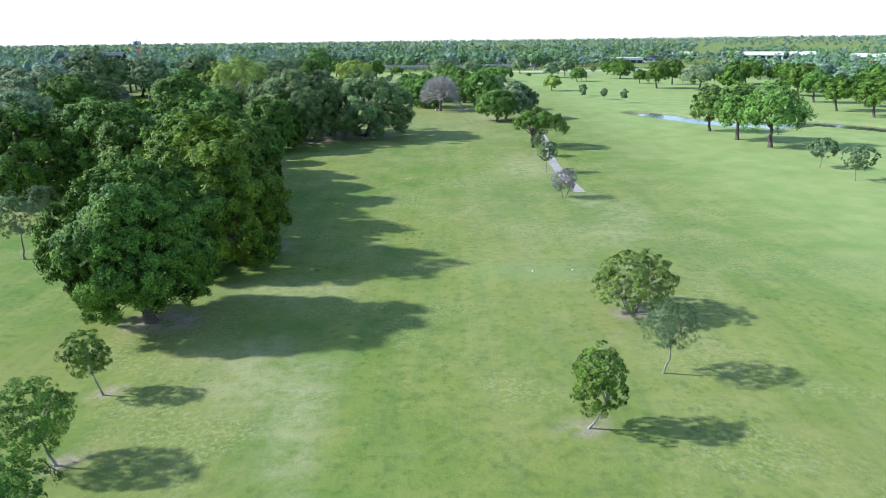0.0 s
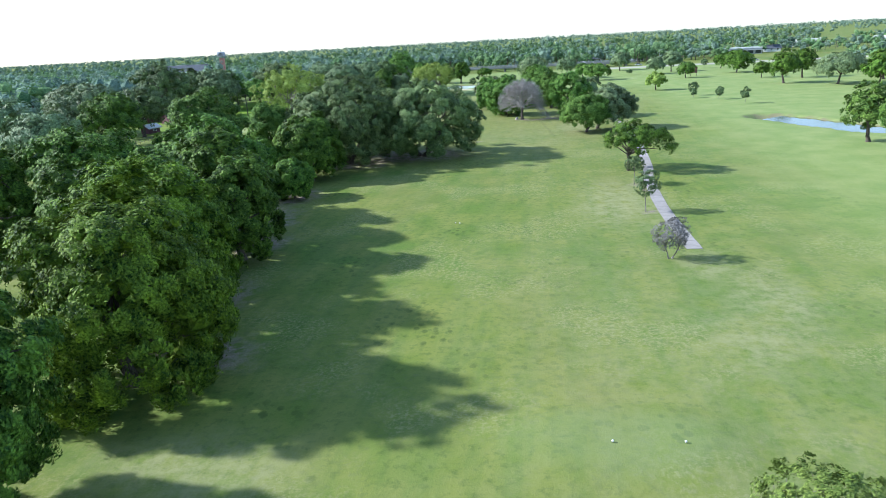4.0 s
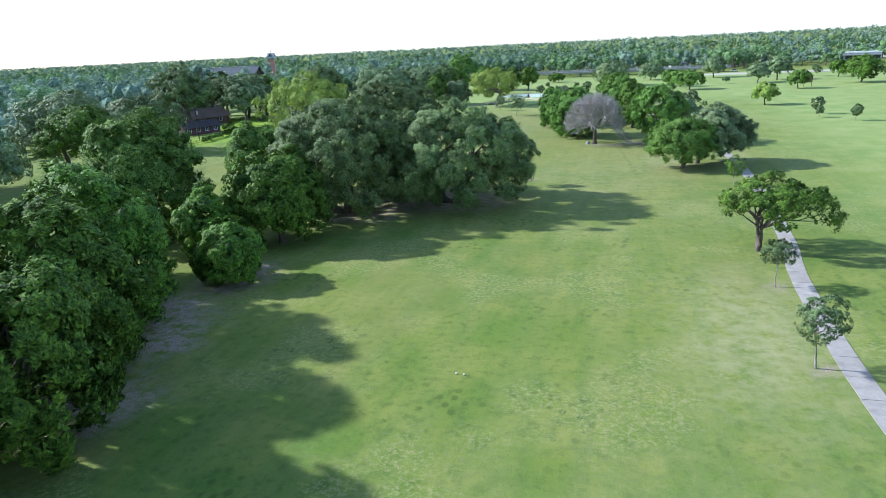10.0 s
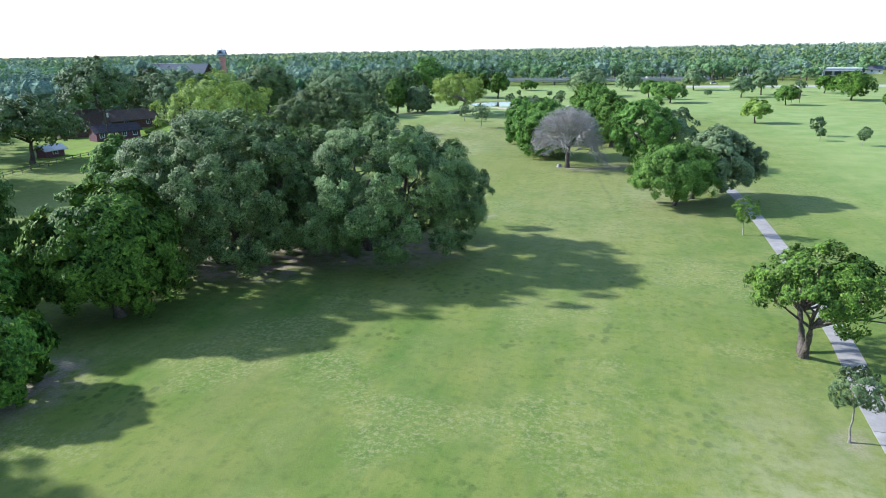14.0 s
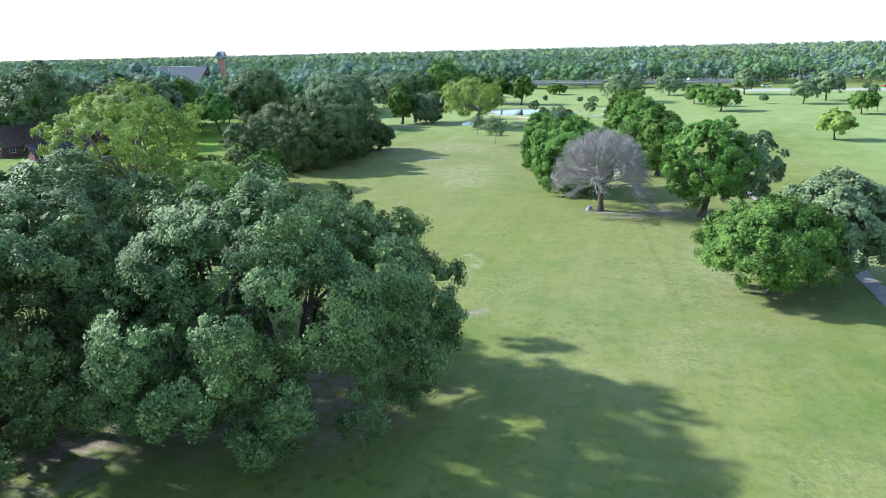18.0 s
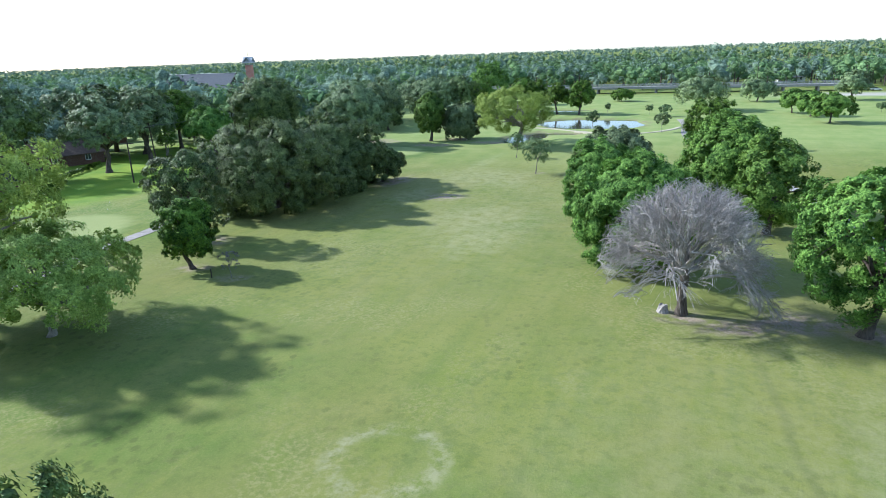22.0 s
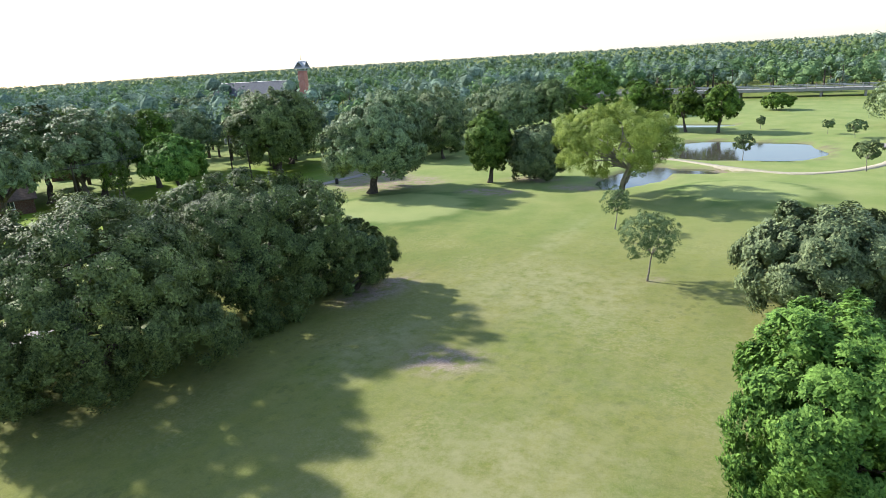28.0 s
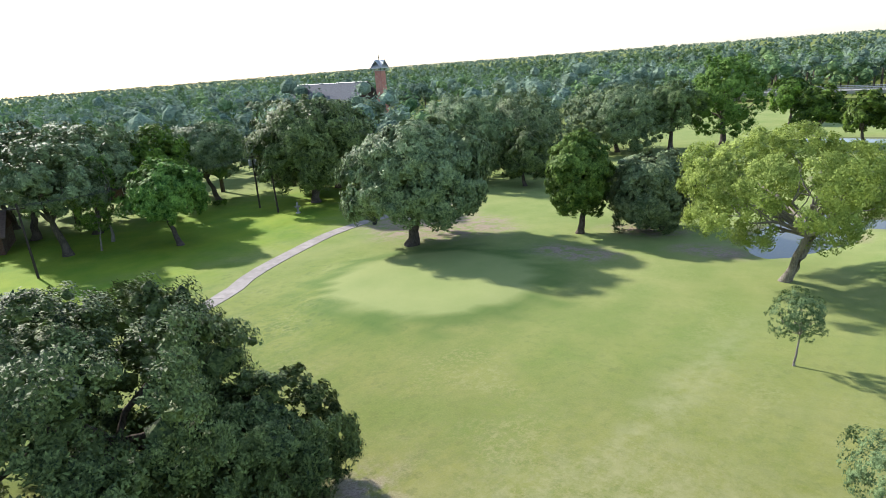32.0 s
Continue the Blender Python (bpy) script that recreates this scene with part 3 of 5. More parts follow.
def pond(cx, cy, rx, ry, label):
    k = np.arange(40) * 2 * np.pi / 40
    v = [(0, 0, 0)] + [(rx * s * math.cos(a), ry * s * math.sin(a), 0) for s in (0.5, 1.0) for a in k]
    tri = [(0, 1 + i, 1 + (i + 1) % 40) for i in range(40)]
    quad = [(1 + i, 41 + i, 41 + (i + 1) % 40, 1 + (i + 1) % 40) for i in range(40)]
    ob = new("water", mesh_of("water", v, [np.array(tri), np.array(quad)], WATER))
    ob.location = (cx, cy, -0.5)
    return tagged(ob, label, "pond", kind="structure")


pond(-35.5, 380.5, 19, 16, "round pond with bright still water")
pond(-46, 347, 13, 14, "small muddy pond below a pecan tree")
pond(92, 187, 42, 40, "long narrow pond in the grass")
pond(-56, 424, 15, 8, "far pond behind trees")


def concrete(name, dark, light):
    m = Nodes(name, 0.88, 0.2)
    p = m.place()
    each = m.n("ObjectInfo").outputs["Random"]
    c = m.mix(m.ramp(m.noise(p, 0.9, 5.0, 0.65), 0.3, 0.7), dark, light)
    c = m.mix(m.ramp(each, 0, 1, 0, 0.35), c, tuple(v * 0.72 for v in dark))
    c = m.mix(m.ramp(m.noise(p, 6.0, 3.0), 0.55, 0.75, 0, 0.3), c, tuple(v * 0.6 for v in dark))
    return m.colour(c).bump(m.noise(p, 12.0, 3.0), 0.3, 0.01).mat


CONCRETE = concrete("path_concrete", (0.24, 0.215, 0.205), (0.37, 0.34, 0.325))
PATH_DIRT = concrete("pale_gravel_path", (0.30, 0.27, 0.19), (0.44, 0.40, 0.30))


def curve_line(points, step):
    """Evenly spaced points along a smooth line through the given ones."""
    p = np.array([(*points[0],), *points, (*points[-1],)], float)
    out = []
    for i in range(len(p) - 3):
        a, b, c, d = p[i:i + 4]
        s = np.linspace(0, 1, 24, endpoint=False)[:, None]
        out.append(0.5 * (2 * b + (c - a) * s + (2 * a - 5 * b + 4 * c - d) * s ** 2 + (3 * b - a - 3 * c + d) * s ** 3))
    out = np.concatenate(out + [p[-1:]])
    run = np.concatenate([[0], np.cumsum(np.linalg.norm(np.diff(out, axis=0), axis=1))])
    at = np.arange(0, run[-1], step)
    return np.stack([np.interp(at, run, out[:, 0]), np.interp(at, run, out[:, 1])], 1)


def laid_path(points, width, slab, label, material=None, joint=0.05, lift=0.05):
    """A path of slabs that follow the ground, each a piece of its own."""
    ob = thing("cart_path", label, "path", kind="structure")
    pts = curve_line(points, slab)
    along = unit(np.gradient(pts, axis=0))
    side = np.stack([-along[:, 1], along[:, 0]], 1) * width / 2
    rng = np.random.default_rng(7)
    for i in range(len(pts) - 1):
        a, b = pts[i] + along[i] * joint / 2, pts[i + 1] - along[i + 1] * joint / 2
        w0, w1 = side[i] * rng.uniform(0.97, 1.03), side[i + 1] * rng.uniform(0.97, 1.03)
        flat = [a - w0, a + w0, b + w1, b - w1]
        top = [(*q, ground_height(*q) + lift + rng.uniform(-0.008, 0.008)) for q in flat]
        low = [(q[0], q[1], q[2] - 0.11 - lift) for q in top]
        faces = [(0, 3, 2, 1), (0, 1, 5, 4), (1, 2, 6, 5), (2, 3, 7, 6), (3, 0, 4, 7)]
        part("slab", mesh_of("slab", top + low, np.array(faces), material or CONCRETE), parent=ob)
    return ob


def gravel_path(points, width, label):
    """One worn strip that follows the ground."""
    pts = curve_line(points, 0.8)
    along = unit(np.gradient(pts, axis=0))
    side = np.stack([-along[:, 1], along[:, 0]], 1)
    rng = np.random.default_rng(9)
    half = width / 2 * (1 + 0.10 * np.sin(np.arange(len(pts)) * 0.37) + rng.normal(0, 0.04, len(pts)))
    rows = []
    for k, lift in ((-1.0, -0.25), (-0.9, 0.07), (0.0, 0.11), (0.9, 0.07), (1.0, -0.25)):
        q = pts + side * (half * k)[:, None]
        rows.append(np.column_stack([q, ground_height(q[:, 0], q[:, 1]) + lift]))
    v = np.stack(rows, 1).reshape(-1, 3)
    i = np.arange(len(pts) - 1)[:, None] * 5 + np.arange(4)[None]
    ob = new("gravel_path", mesh_of("gravel_path", v, np.stack([i, i + 1, i + 6, i + 5], -1).reshape(-1, 4), PATH_DIRT, True))
    return tagged(ob, label, "path", kind="structure")


# ---- trees along the fairway ----
def big(x, y, h, r, kind, label, **k):
    """A large dense tree beside the first fairways."""
    a = dict(n=64, size=0.25, leaf=0.34, cover=1.2, shape="skirt", low=-0.9, most=32000, limbs=14)
    a.update(k)
    return tree(x, y, h, r, kind, label, **a)


def mid(x, y, h, r, kind, label, **k):
    a = dict(n=38, size=0.29, leaf=0.30, cover=0.8, most=15000, shape="skirt", tufts=11, limbs=9)
    a.update(k)
    return tree(x, y, h, r, kind, label, **a)


def young(x, y, h, r, label, kind="young", **k):
    a = dict(n=44, size=0.28, leaf=0.14, cover=0.20, core=0.0, tufts=10, shape="round", low=0.3 * h, trunk=0.015 * h, limbs=10, most=6000, bark=BARK_PALE, name="young_tree",
             category="young tree", group="young trees on the golf course", gap=0.08)
    a.update(k)
    return tree(x, y, h, r, kind, label, **a)


def far_tree(x, y, h, r, kind, label, **k):
    a = dict(n=26, size=0.32, leaf=0.6, cover=0.8, most=3600, tufts=8, limbs=6, low=0.14 * h)
    a.update(k)
    return tree(x, y, h, r, kind, label, **a)


OPEN = "round green tree standing in open grass"
# row of big trees west of the first fairway
big(-26.6, 53.0, 14.6, 7.4, "elm", "large round bright green elm with a dense crown", low=1.7, offset=(-0.2, 0), n=90, size=0.21, leaf=0.22, most=95000)
big(-26.0, 69.5, 15.4, 8.4, "elm_gold", "large elm with yellow-green tips, grown into its neighbour", n=90, size=0.22, leaf=0.23, most=85000)
big(-31.5, 82.5, 15.0, 8.4, "elm_gold", "broad elm with bright tips in a close row of trees", n=84, size=0.23, leaf=0.29, most=50000)
big(-31.0, 98.6, 13.8, 5.7, "elm", "round bright green elm at the edge of the row", leaf=0.32, low=0.6)
big(-36.0, 91.5, 14.4, 6.6, "elm", "elm crowded between its neighbours in a row")
big(-37.5, 108.5, 14.6, 7.0, "elm", "dark green elm crowded in a row of trees")
big(-43.5, 118.0, 15.5, 8.2, "elm", "dark green oak in a close row of trees")
big(-56.0, 108.0, 16.5, 9.0, "elm", "wide dark oak behind the row of elms", leaf=0.36, most=24000)
big(-66.0, 100.0, 15.5, 7.5, "elm", "dark oak at the end of a thicket", leaf=0.36, most=24000)
big(-45.0, 93.0, 14.0, 7.5, "elm", "dark oak behind the row of elms", leaf=0.36, most=24000)
big(-57.5, 144.0, 17.6, 8.4, "lime", "light green elm with a loose crown", cover=0.8, n=80, leaf=0.36, most=24000)
big(-52.5, 126.0, 13.6, 6.8, "elm", "dense green elm in a thicket", leaf=0.36, most=24000)
mid(-36.5, 130.0, 7.2, 4.2, "elm", "low dark bushy tree under larger ones", shape="skirt", low=0.2, leaf=0.4)
mid(-45.0, 137.5, 9.0, 4.2, "elm", "small dark tree in shade", shape="skirt", low=0.3)
mid(-38.5, 144.5, 12.4, 6.8, "elm", "green elm beside a big live oak", shape="skirt", low=1.4, n=70, size=0.26, leaf=0.42, most=22000)
# the great live oaks
big(-21.8, 168.4, 16.0, 13.9, "live_oak", "huge spreading live oak with several trunks and bare earth below", n=150, size=0.135, shape="skirt", low=0.8, forks=3, trunk=0.95, leaf=0.165,
    most=205000, cover=1.6, limbs=26, name="live_oak", category="oak tree")
big(-37.0, 161.0, 17.2, 13.0, "live_oak", "huge spreading grey-green live oak beside its twin", n=150, size=0.135, shape="skirt", low=0.8, forks=3, trunk=0.95, leaf=0.19,
    most=130000, cover=1.6, limbs=26, name="live_oak", category="oak tree")
big(-45.0, 176.0, 15.5, 10.0, "live_oak", "grey-green live oak grown in a clump", n=90, size=0.22, shape="dome", low=1.8, forks=2, trunk=0.7, name="live_oak", category="oak tree", leaf=0.36, most=24000)
big(-64.8, 206.6, 19.8, 10.6, "pecan", "tall yellow-green pecan with a loose, open crown", n=120, size=0.15, low=3.6, shape="round", core=0.4, cover=0.7, gap=0.28, leaf=0.28, most=34000,
    limbs=26, bark=BARK_PALE, name="pecan_tree", category="pecan tree")
big(-54.5, 207.0, 9.8, 9.0, "pecan", "low spreading yellow-green tree in front of a tall pecan", n=80, size=0.20, low=1.5, shape="dome", core=0.0, cover=0.6, leaf=0.22, most=50000,
    limbs=26, bark=BARK_PALE)
mid(-57.7, 171.7, 13.2, 5.4, "lime", "light green tree beside the great live oaks", n=50, leaf=0.42, most=14000, low=1.5)
big(-55.5, 226.0, 8.7, 3.3, "elm", "small upright green tree on the fairway's edge", n=70, size=0.24, leaf=0.24, cover=0.8, low=1.4, most=20800, lean=(-0.6, 0))
mid(-62.3, 235.7, 12.8, 5.4, "dark_oak", "dark oak with a ragged crown", n=60, size=0.24, leaf=0.22, most=30000, low=1.8, offset=(-1.5, 0), core=0.5, gap=0.12)
# shade put into the colour: darker leaves than the live oak beside it
big(-65.2, 270.8, 13.4, 11.6, "dark_oak", "broad shaded live oak sweeping to the ground", n=150, size=0.155, leaf=0.18, forks=2, trunk=0.8, most=125000, cover=1.5, name="live_oak", category="oak tree",
    low=-0.6)
big(-65.4, 254.8, 14.0, 11.8, "live_oak", "broad live oak grown together with its neighbour", n=150, size=0.155, leaf=0.18, forks=2, trunk=0.8, most=125000, cover=1.5, name="live_oak",
    category="oak tree", low=-0.2)
# outreaching low boughs of the shaded oak, added as a tree of their own
big(-58.0, 278.6, 7.2, 5.0, "dark_oak", "low boughs of a live oak over bare earth, built as a leaning tree", n=46, size=0.21, leaf=0.18, forks=2, trunk=0.35, most=36000, cover=1.4, name="live_oak",
    category="oak tree", low=0.5, lean=(1.0, 0.6))
# trees round the bare one
big(10.9, 226.5, 14.0, 6.4, "lime", "fresh green tree beside a bare dead tree", n=90, size=0.20, shape="round", low=1.6, gap=0.2, core=0.5, leaf=0.22, most=55000)
mid(16.4, 229.0, 11.8, 5.2, "grey_oak", "grey-green tree grown into a fresh green one", n=70, size=0.21, leaf=0.26, most=24000, shape="round", low=1.6, core=0.6, gap=0.15)
big(14.0, 196.6, 9.4, 6.4, "lime", "low fresh green tree with bent trunk", n=70, size=0.28, low=1.0, leaf=0.20, cover=0.9, most=55000, forks=2, shape="dome")
big(17.3, 202.0, 11.2, 6.6, "grey_oak", "grey-green tree with some bare limbs beside a path", n=70, size=0.27, low=1.0, leaf=0.28, most=34000, offset=(3.2, 0), shape="dome")
big(-15.2, 261.0, 11.3, 5.2, "lime", "compact round bright green tree", n=90, size=0.24, low=0.5, leaf=0.20, most=70000)
big(-8.4, 240.5, 12.2, 7.0, "lime", "light green tree behind a bare dead tree", n=85, size=0.25, low=0.6, leaf=0.22, most=58000)
mid(-16.5, 287.5, 9.5, 6.8, "grey_oak", "grey-green round bushy tree", n=64, size=0.27, shape="skirt", low=0.5, leaf=0.27, most=40000)
big(1.5, 268.0, 13.6, 7.2, "lime", "bright green densely leafy tree", n=80, size=0.26, leaf=0.30, most=34000)
mid(5.8, 256.5, 13.0, 5.4, "lime", "bright green tree in a clump", shape="skirt")
mid(-0.5, 328.0, 11.6, 6.2, "elm", "green tree beside a cart path")
mid(1.8, 320.0, 5.4, 2.8, "grey_oak", "low bushy grey-green tree", shape="skirt", low=0.6)
# trees round the green
big(-87.0, 320.0, 16.0, 10.2, "grey_oak", "big domed live oak behind the putting green", n=110, size=0.21, shape="skirt", low=3.6, trunk=0.75, leaf=0.40, most=42000, limbs=20,
    name="live_oak", category="oak tree", offset=(0.8, 1.2))
big(-70.5, 333.5, 12.8, 4.5, "lime", "upright narrow lime green tree", n=70, size=0.27, low=1.8, shape="round", leaf=0.40, most=18000, cover=0.85)
mid(-62.0, 339.0, 10.0, 5.6, "grey_oak", "dark bushy oak beside a pond", n=60, shape="skirt", low=0.5, leaf=0.45, offset=(-1.6, 0))
big(-45.5, 327.0, 14.6, 10.4, "pecan", "wide yellow-green pecan with a pale double trunk by a pond", n=130, size=0.15, low=3.6, shape="round", core=0.4, cover=0.7, gap=0.28, forks=2,
    trunk=0.55, leaf=0.20, most=60000, limbs=30, bark=BARK_PALE, name="pecan_tree", category="pecan tree")
big(-122.0, 332.5, 18.4, 10.2, "live_oak", "dark spreading oak on a lawn", n=90, size=0.23, shape="skirt", low=3.0, leaf=0.45, most=26000, trunk=0.7)
big(-129.0, 343.0, 17.0, 9.0, "live_oak", "dark oak with low forked trunk", n=70, shape="dome", low=4.5, leaf=0.6, most=14000, forks=2)
mid(-96.5, 396.0, 15.0, 11.5, "grey_oak", "wide grey-green live oak", n=70, shape="skirt", low=1.5, name="live_oak", category="oak tree")
mid(-87.0, 402.0, 15.0, 7.6, "live_oak", "dark oak with a bent trunk", shape="dome", low=4)
mid(-79.0, 411.0, 20.0, 8.8, "lime", "tall light green pecan", n=60, shape="round", low=1.5)
mid(-108.0, 358.0, 16.8, 10.0, "grey_oak", "grey-green oak behind the putting green", n=60)
mid(-94.5, 357.0, 10.3, 5.2, "dark_oak", "dark bushy tree in shade", shape="skirt")
mid(-104.0, 372.0, 16.0, 9.0, "grey_oak", "grey live oak in a shady grove")
mid(-118.0, 384.0, 16.5, 9.0, "grey_oak", "grey live oak in a shady grove")
big(-118.0, 305.0, 12.0, 6.4, "lime", "lime green tree on a shady lawn", n=60, size=0.27, low=3.0, shape="dome", leaf=0.5, most=12000, offset=(-2.0, 0))
mid(-143.0, 326.0, 15.2, 9.4, "grey_oak", "grey-green oak on a lawn", n=60, shape="dome", low=3, offset=(-3, 0))
young(-127.0, 297.7, 9.0, 3.2, "slim young tree on a lawn", "lime", leaf=0.23, shape="round", low=2.6)
young(-131.0, 301.0, 14.0, 2.4, "tall thin tree with sparse leaves", "lime", leaf=0.4, low=5.0, gap=0.4, n=34)
for x, y, h, r, kind in ((-119, 217, 15, 12.5, "dark_oak"), (-138, 262, 22.5, 12, "dark_oak"), (-139, 302, 18, 10, "grey_oak"), (-124.5, 277, 17.6, 8.5, "grey_oak"),
                         (-129, 294, 17, 6.6, "grey_oak"), (-137, 313, 16, 7.2, "elm"), (-151, 304, 18, 10, "elm"), (-158, 296, 17.5, 8, "grey_oak"),
                         (-145, 295, 18.4, 8, "dark_oak"), (-102, 155, 14, 9.6, "grey_oak"), (-116, 190, 18, 12, "grey_oak"), (-126, 168, 17, 11, "grey_oak"),
                         (-104, 182, 16, 9, "elm"), (-140, 150, 16, 10, "grey_oak"), (-96, 128, 13, 8, "grey_oak"), (-146, 224, 17, 10, "dark_oak")):
    mid(x, y, h, r, kind, "large oak among houses beyond the fairway", n=60, size=0.22, leaf=0.5, most=9000, core=0.8, tufts=9, shape="dome", low=0.22 * h, group="oaks beyond the fairway")

for x, y, h, r in ((-176, 396, 13.5, 7), (-190, 401, 13, 7), (-201, 398, 14, 8), (-214, 402, 13.5, 7.5), (-228, 404, 14, 8), (-243, 404, 14, 8)):
    mid(x, y, h, r, "grey_oak", "grey-green oak in front of the church", n=40, leaf=0.7, most=4000, tufts=9, shape="dome", low=0.2 * h, group="oaks before the church")

# single trees east of the first fairway
tree(19.2, 148.0, 8.8, 6.2, "elm", "spreading tree with a forked leaning trunk beside the cart path", low=2.4, n=80, size=0.165, leaf=0.20, cover=0.6, core=0.35, forks=2, trunk=0.42,
     limbs=26, gap=0.25, most=20000, offset=(1.2, 0))
young(8.8, 35.7, 6.0, 1.9, "small leaning green tree with shadow on the grass", "elm", low=0.9, lean=(0.6, 0), offset=(0.7, 0), n=60, size=0.27, leaf=0.10, cover=0.4, most=16000)
young(15.9, 42.8, 5.9, 2.3, "small thin grey-green tree", low=1.9, n=60, size=0.24, gap=0.1, leaf=0.08, cover=0.24, most=14000)
tree(16.6, 54.0, 5.9, 4.0, "rust", "round multi-stemmed crape myrtle with olive leaves", low=0.3, n=150, size=0.15, leaf=0.12, cover=0.6, core=0.0, forks=5, trunk=0.30, bark=BARK_PALE,
     limbs=60, most=30000, tufts=9, name="crape_myrtle", category="crape myrtle", shape="dome")
young(-23.2, 32.3, 5.9, 2.4, "small round dark green tree", "elm", low=1.3, offset=(-0.7, 0), n=70, size=0.25, leaf=0.10, cover=0.45, most=16000)
young(-24.4, 40.4, 5.0, 1.7, "small green tree in the shade of an elm", "elm", low=1.5, offset=(-0.8, 0), n=56, size=0.25, leaf=0.10, cover=0.36, most=10000)
young(-21.5, 26.0, 5.0, 2.2, "small round green tree", "elm", low=1.3, n=56, size=0.25, leaf=0.11, cover=0.4, most=10000)
young(-49.2, 71.0, 8.2, 2.6, "thin young tree on the next fairway", low=2.4)
young(-54.7, 85.0, 6.0, 2.1, "thin young tree on the next fairway", low=1.6)
tree(18.0, 99.2, 4.8, 2.2, "grey", "small grey-purple crape myrtle at the end of the cart path", low=0.9, n=40, size=0.26, leaf=0.13, cover=0.3, core=0.0, forks=3, trunk=0.16, bark=BARK_PALE,
     limbs=34, most=5000, name="crape_myrtle", category="crape myrtle", shape="round")
PATHSIDE = "young trees along the cart path"
young(18.2, 119.4, 5.9, 1.9, "young live oak beside the cart path", low=2.2, group=PATHSIDE, leaf=0.13, cover=0.28, most=8000)
young(18.6, 136.2, 4.8, 1.8, "small young live oak beside the cart path", low=2.2, group=PATHSIDE, leaf=0.13, cover=0.28)
young(21.1, 181.8, 5.2, 1.7, "young tree close to the cart path", "elm", low=1.4, group=PATHSIDE)
young(-31.4, 291.2, 7.0, 3.2, "young round-topped live oak with a thin trunk", low=2.1, n=80, size=0.22, leaf=0.10, most=18000, cover=0.42)
young(-40.0, 309.0, 5.7, 2.1, "small young live oak", low=1.8, n=50, size=0.24, leaf=0.12, cover=0.4)
young(-49.0, 224.7, 3.4, 1.4, "small nearly bare sapling", "grey", low=0.9, cover=0.2, leaf=0.09, n=16, tufts=5)
for x, y, h, r in ((-32.8, 366.3, 5.8, 2.1), (-35, 414, 3.5, 1.3), (-20, 405, 3.6, 1.4), (-12.8, 357.3, 5.6, 2.5), (-14.6, 398.4, 4, 2.4), (56, 280, 4.8, 2.2), (54.3, 270.8, 3.4, 1.3),
                   (61, 263, 4.4, 1.6), (65, 248, 5.2, 1.8), (68.9, 120.2, 5.7, 2.7), (68.9, 109.1, 6.2, 3.2), (48.7, 413, 3, 2), (94.7, 444, 5.2, 2.4), (102, 480, 4, 2)):
    young(x, y, h, r, "small young tree in open grass", leaf=0.30, cover=1.0, n=24, most=2200, tufts=8)
for x, y, h, r, kind in ((67.5, 170.5, 11.8, 5.2, "lime"), (68.3, 155.5, 13.4, 6.2, "lime"), (70.7, 144.0, 14.6, 7.8, "lime"), (47.5, 309, 7.2, 4.3, "pecan"), (71, 373, 7.7, 4.6, "lime"),
                         (98, 317, 13.3, 6.8, "elm"), (124.5, 214, 11.8, 5.4, "elm"), (126, 197, 12.9, 7.0, "elm"), (132, 242, 12.6, 6.0, "lime"), (73, 425, 11.5, 6.5, "grey_oak"),
                         (62, 411, 9.5, 5.5, "grey_oak"), (48.5, 460, 11, 6.6, "grey_oak"), (100, 395, 11.5, 8.6, "elm"), (101.6, 434.7, 8.3, 5, "elm"), (113.4, 342, 12.4, 5.5, "elm"),
                         (113, 304, 12.8, 9.5, "grey_oak"), (148, 336, 12.2, 10, "elm"), (165, 333, 10.7, 8, "elm"), (100, 353, 7.1, 3.7, "elm"), (23.5, 410.5, 7.9, 5.0, "lime"),
                         (27.3, 399, 7.8, 4.8, "lime"), (30, 381, 8.3, 6.2, "lime"), (-4, 419, 12.8, 10, "grey_oak"), (16, 459, 9.2, 7.0, "grey_oak"), (-36, 463, 5.2, 5.2, "elm"),
                         (-52, 408, 11.6, 4.3, "elm"), (-44, 407, 12, 5.6, "elm"), (-61, 415, 12, 5.6, "elm"), (-75, 448, 12, 5.6, "elm"), (140, 270, 12, 7, "elm"), (152, 290, 12, 8, "elm"),
                         (143, 225, 12, 7, "elm"), (158, 250, 13, 8, "elm"), (121, 290, 11, 6, "elm"), (135, 318, 12, 7, "elm")):
    far_tree(x, y, h, r, kind, OPEN, leaf=0.45 if y < 250 else 0.6, shape="dome", low=0.16 * h, core=0.7, n=40, gap=0.1, most=4500, group="trees in open grass")


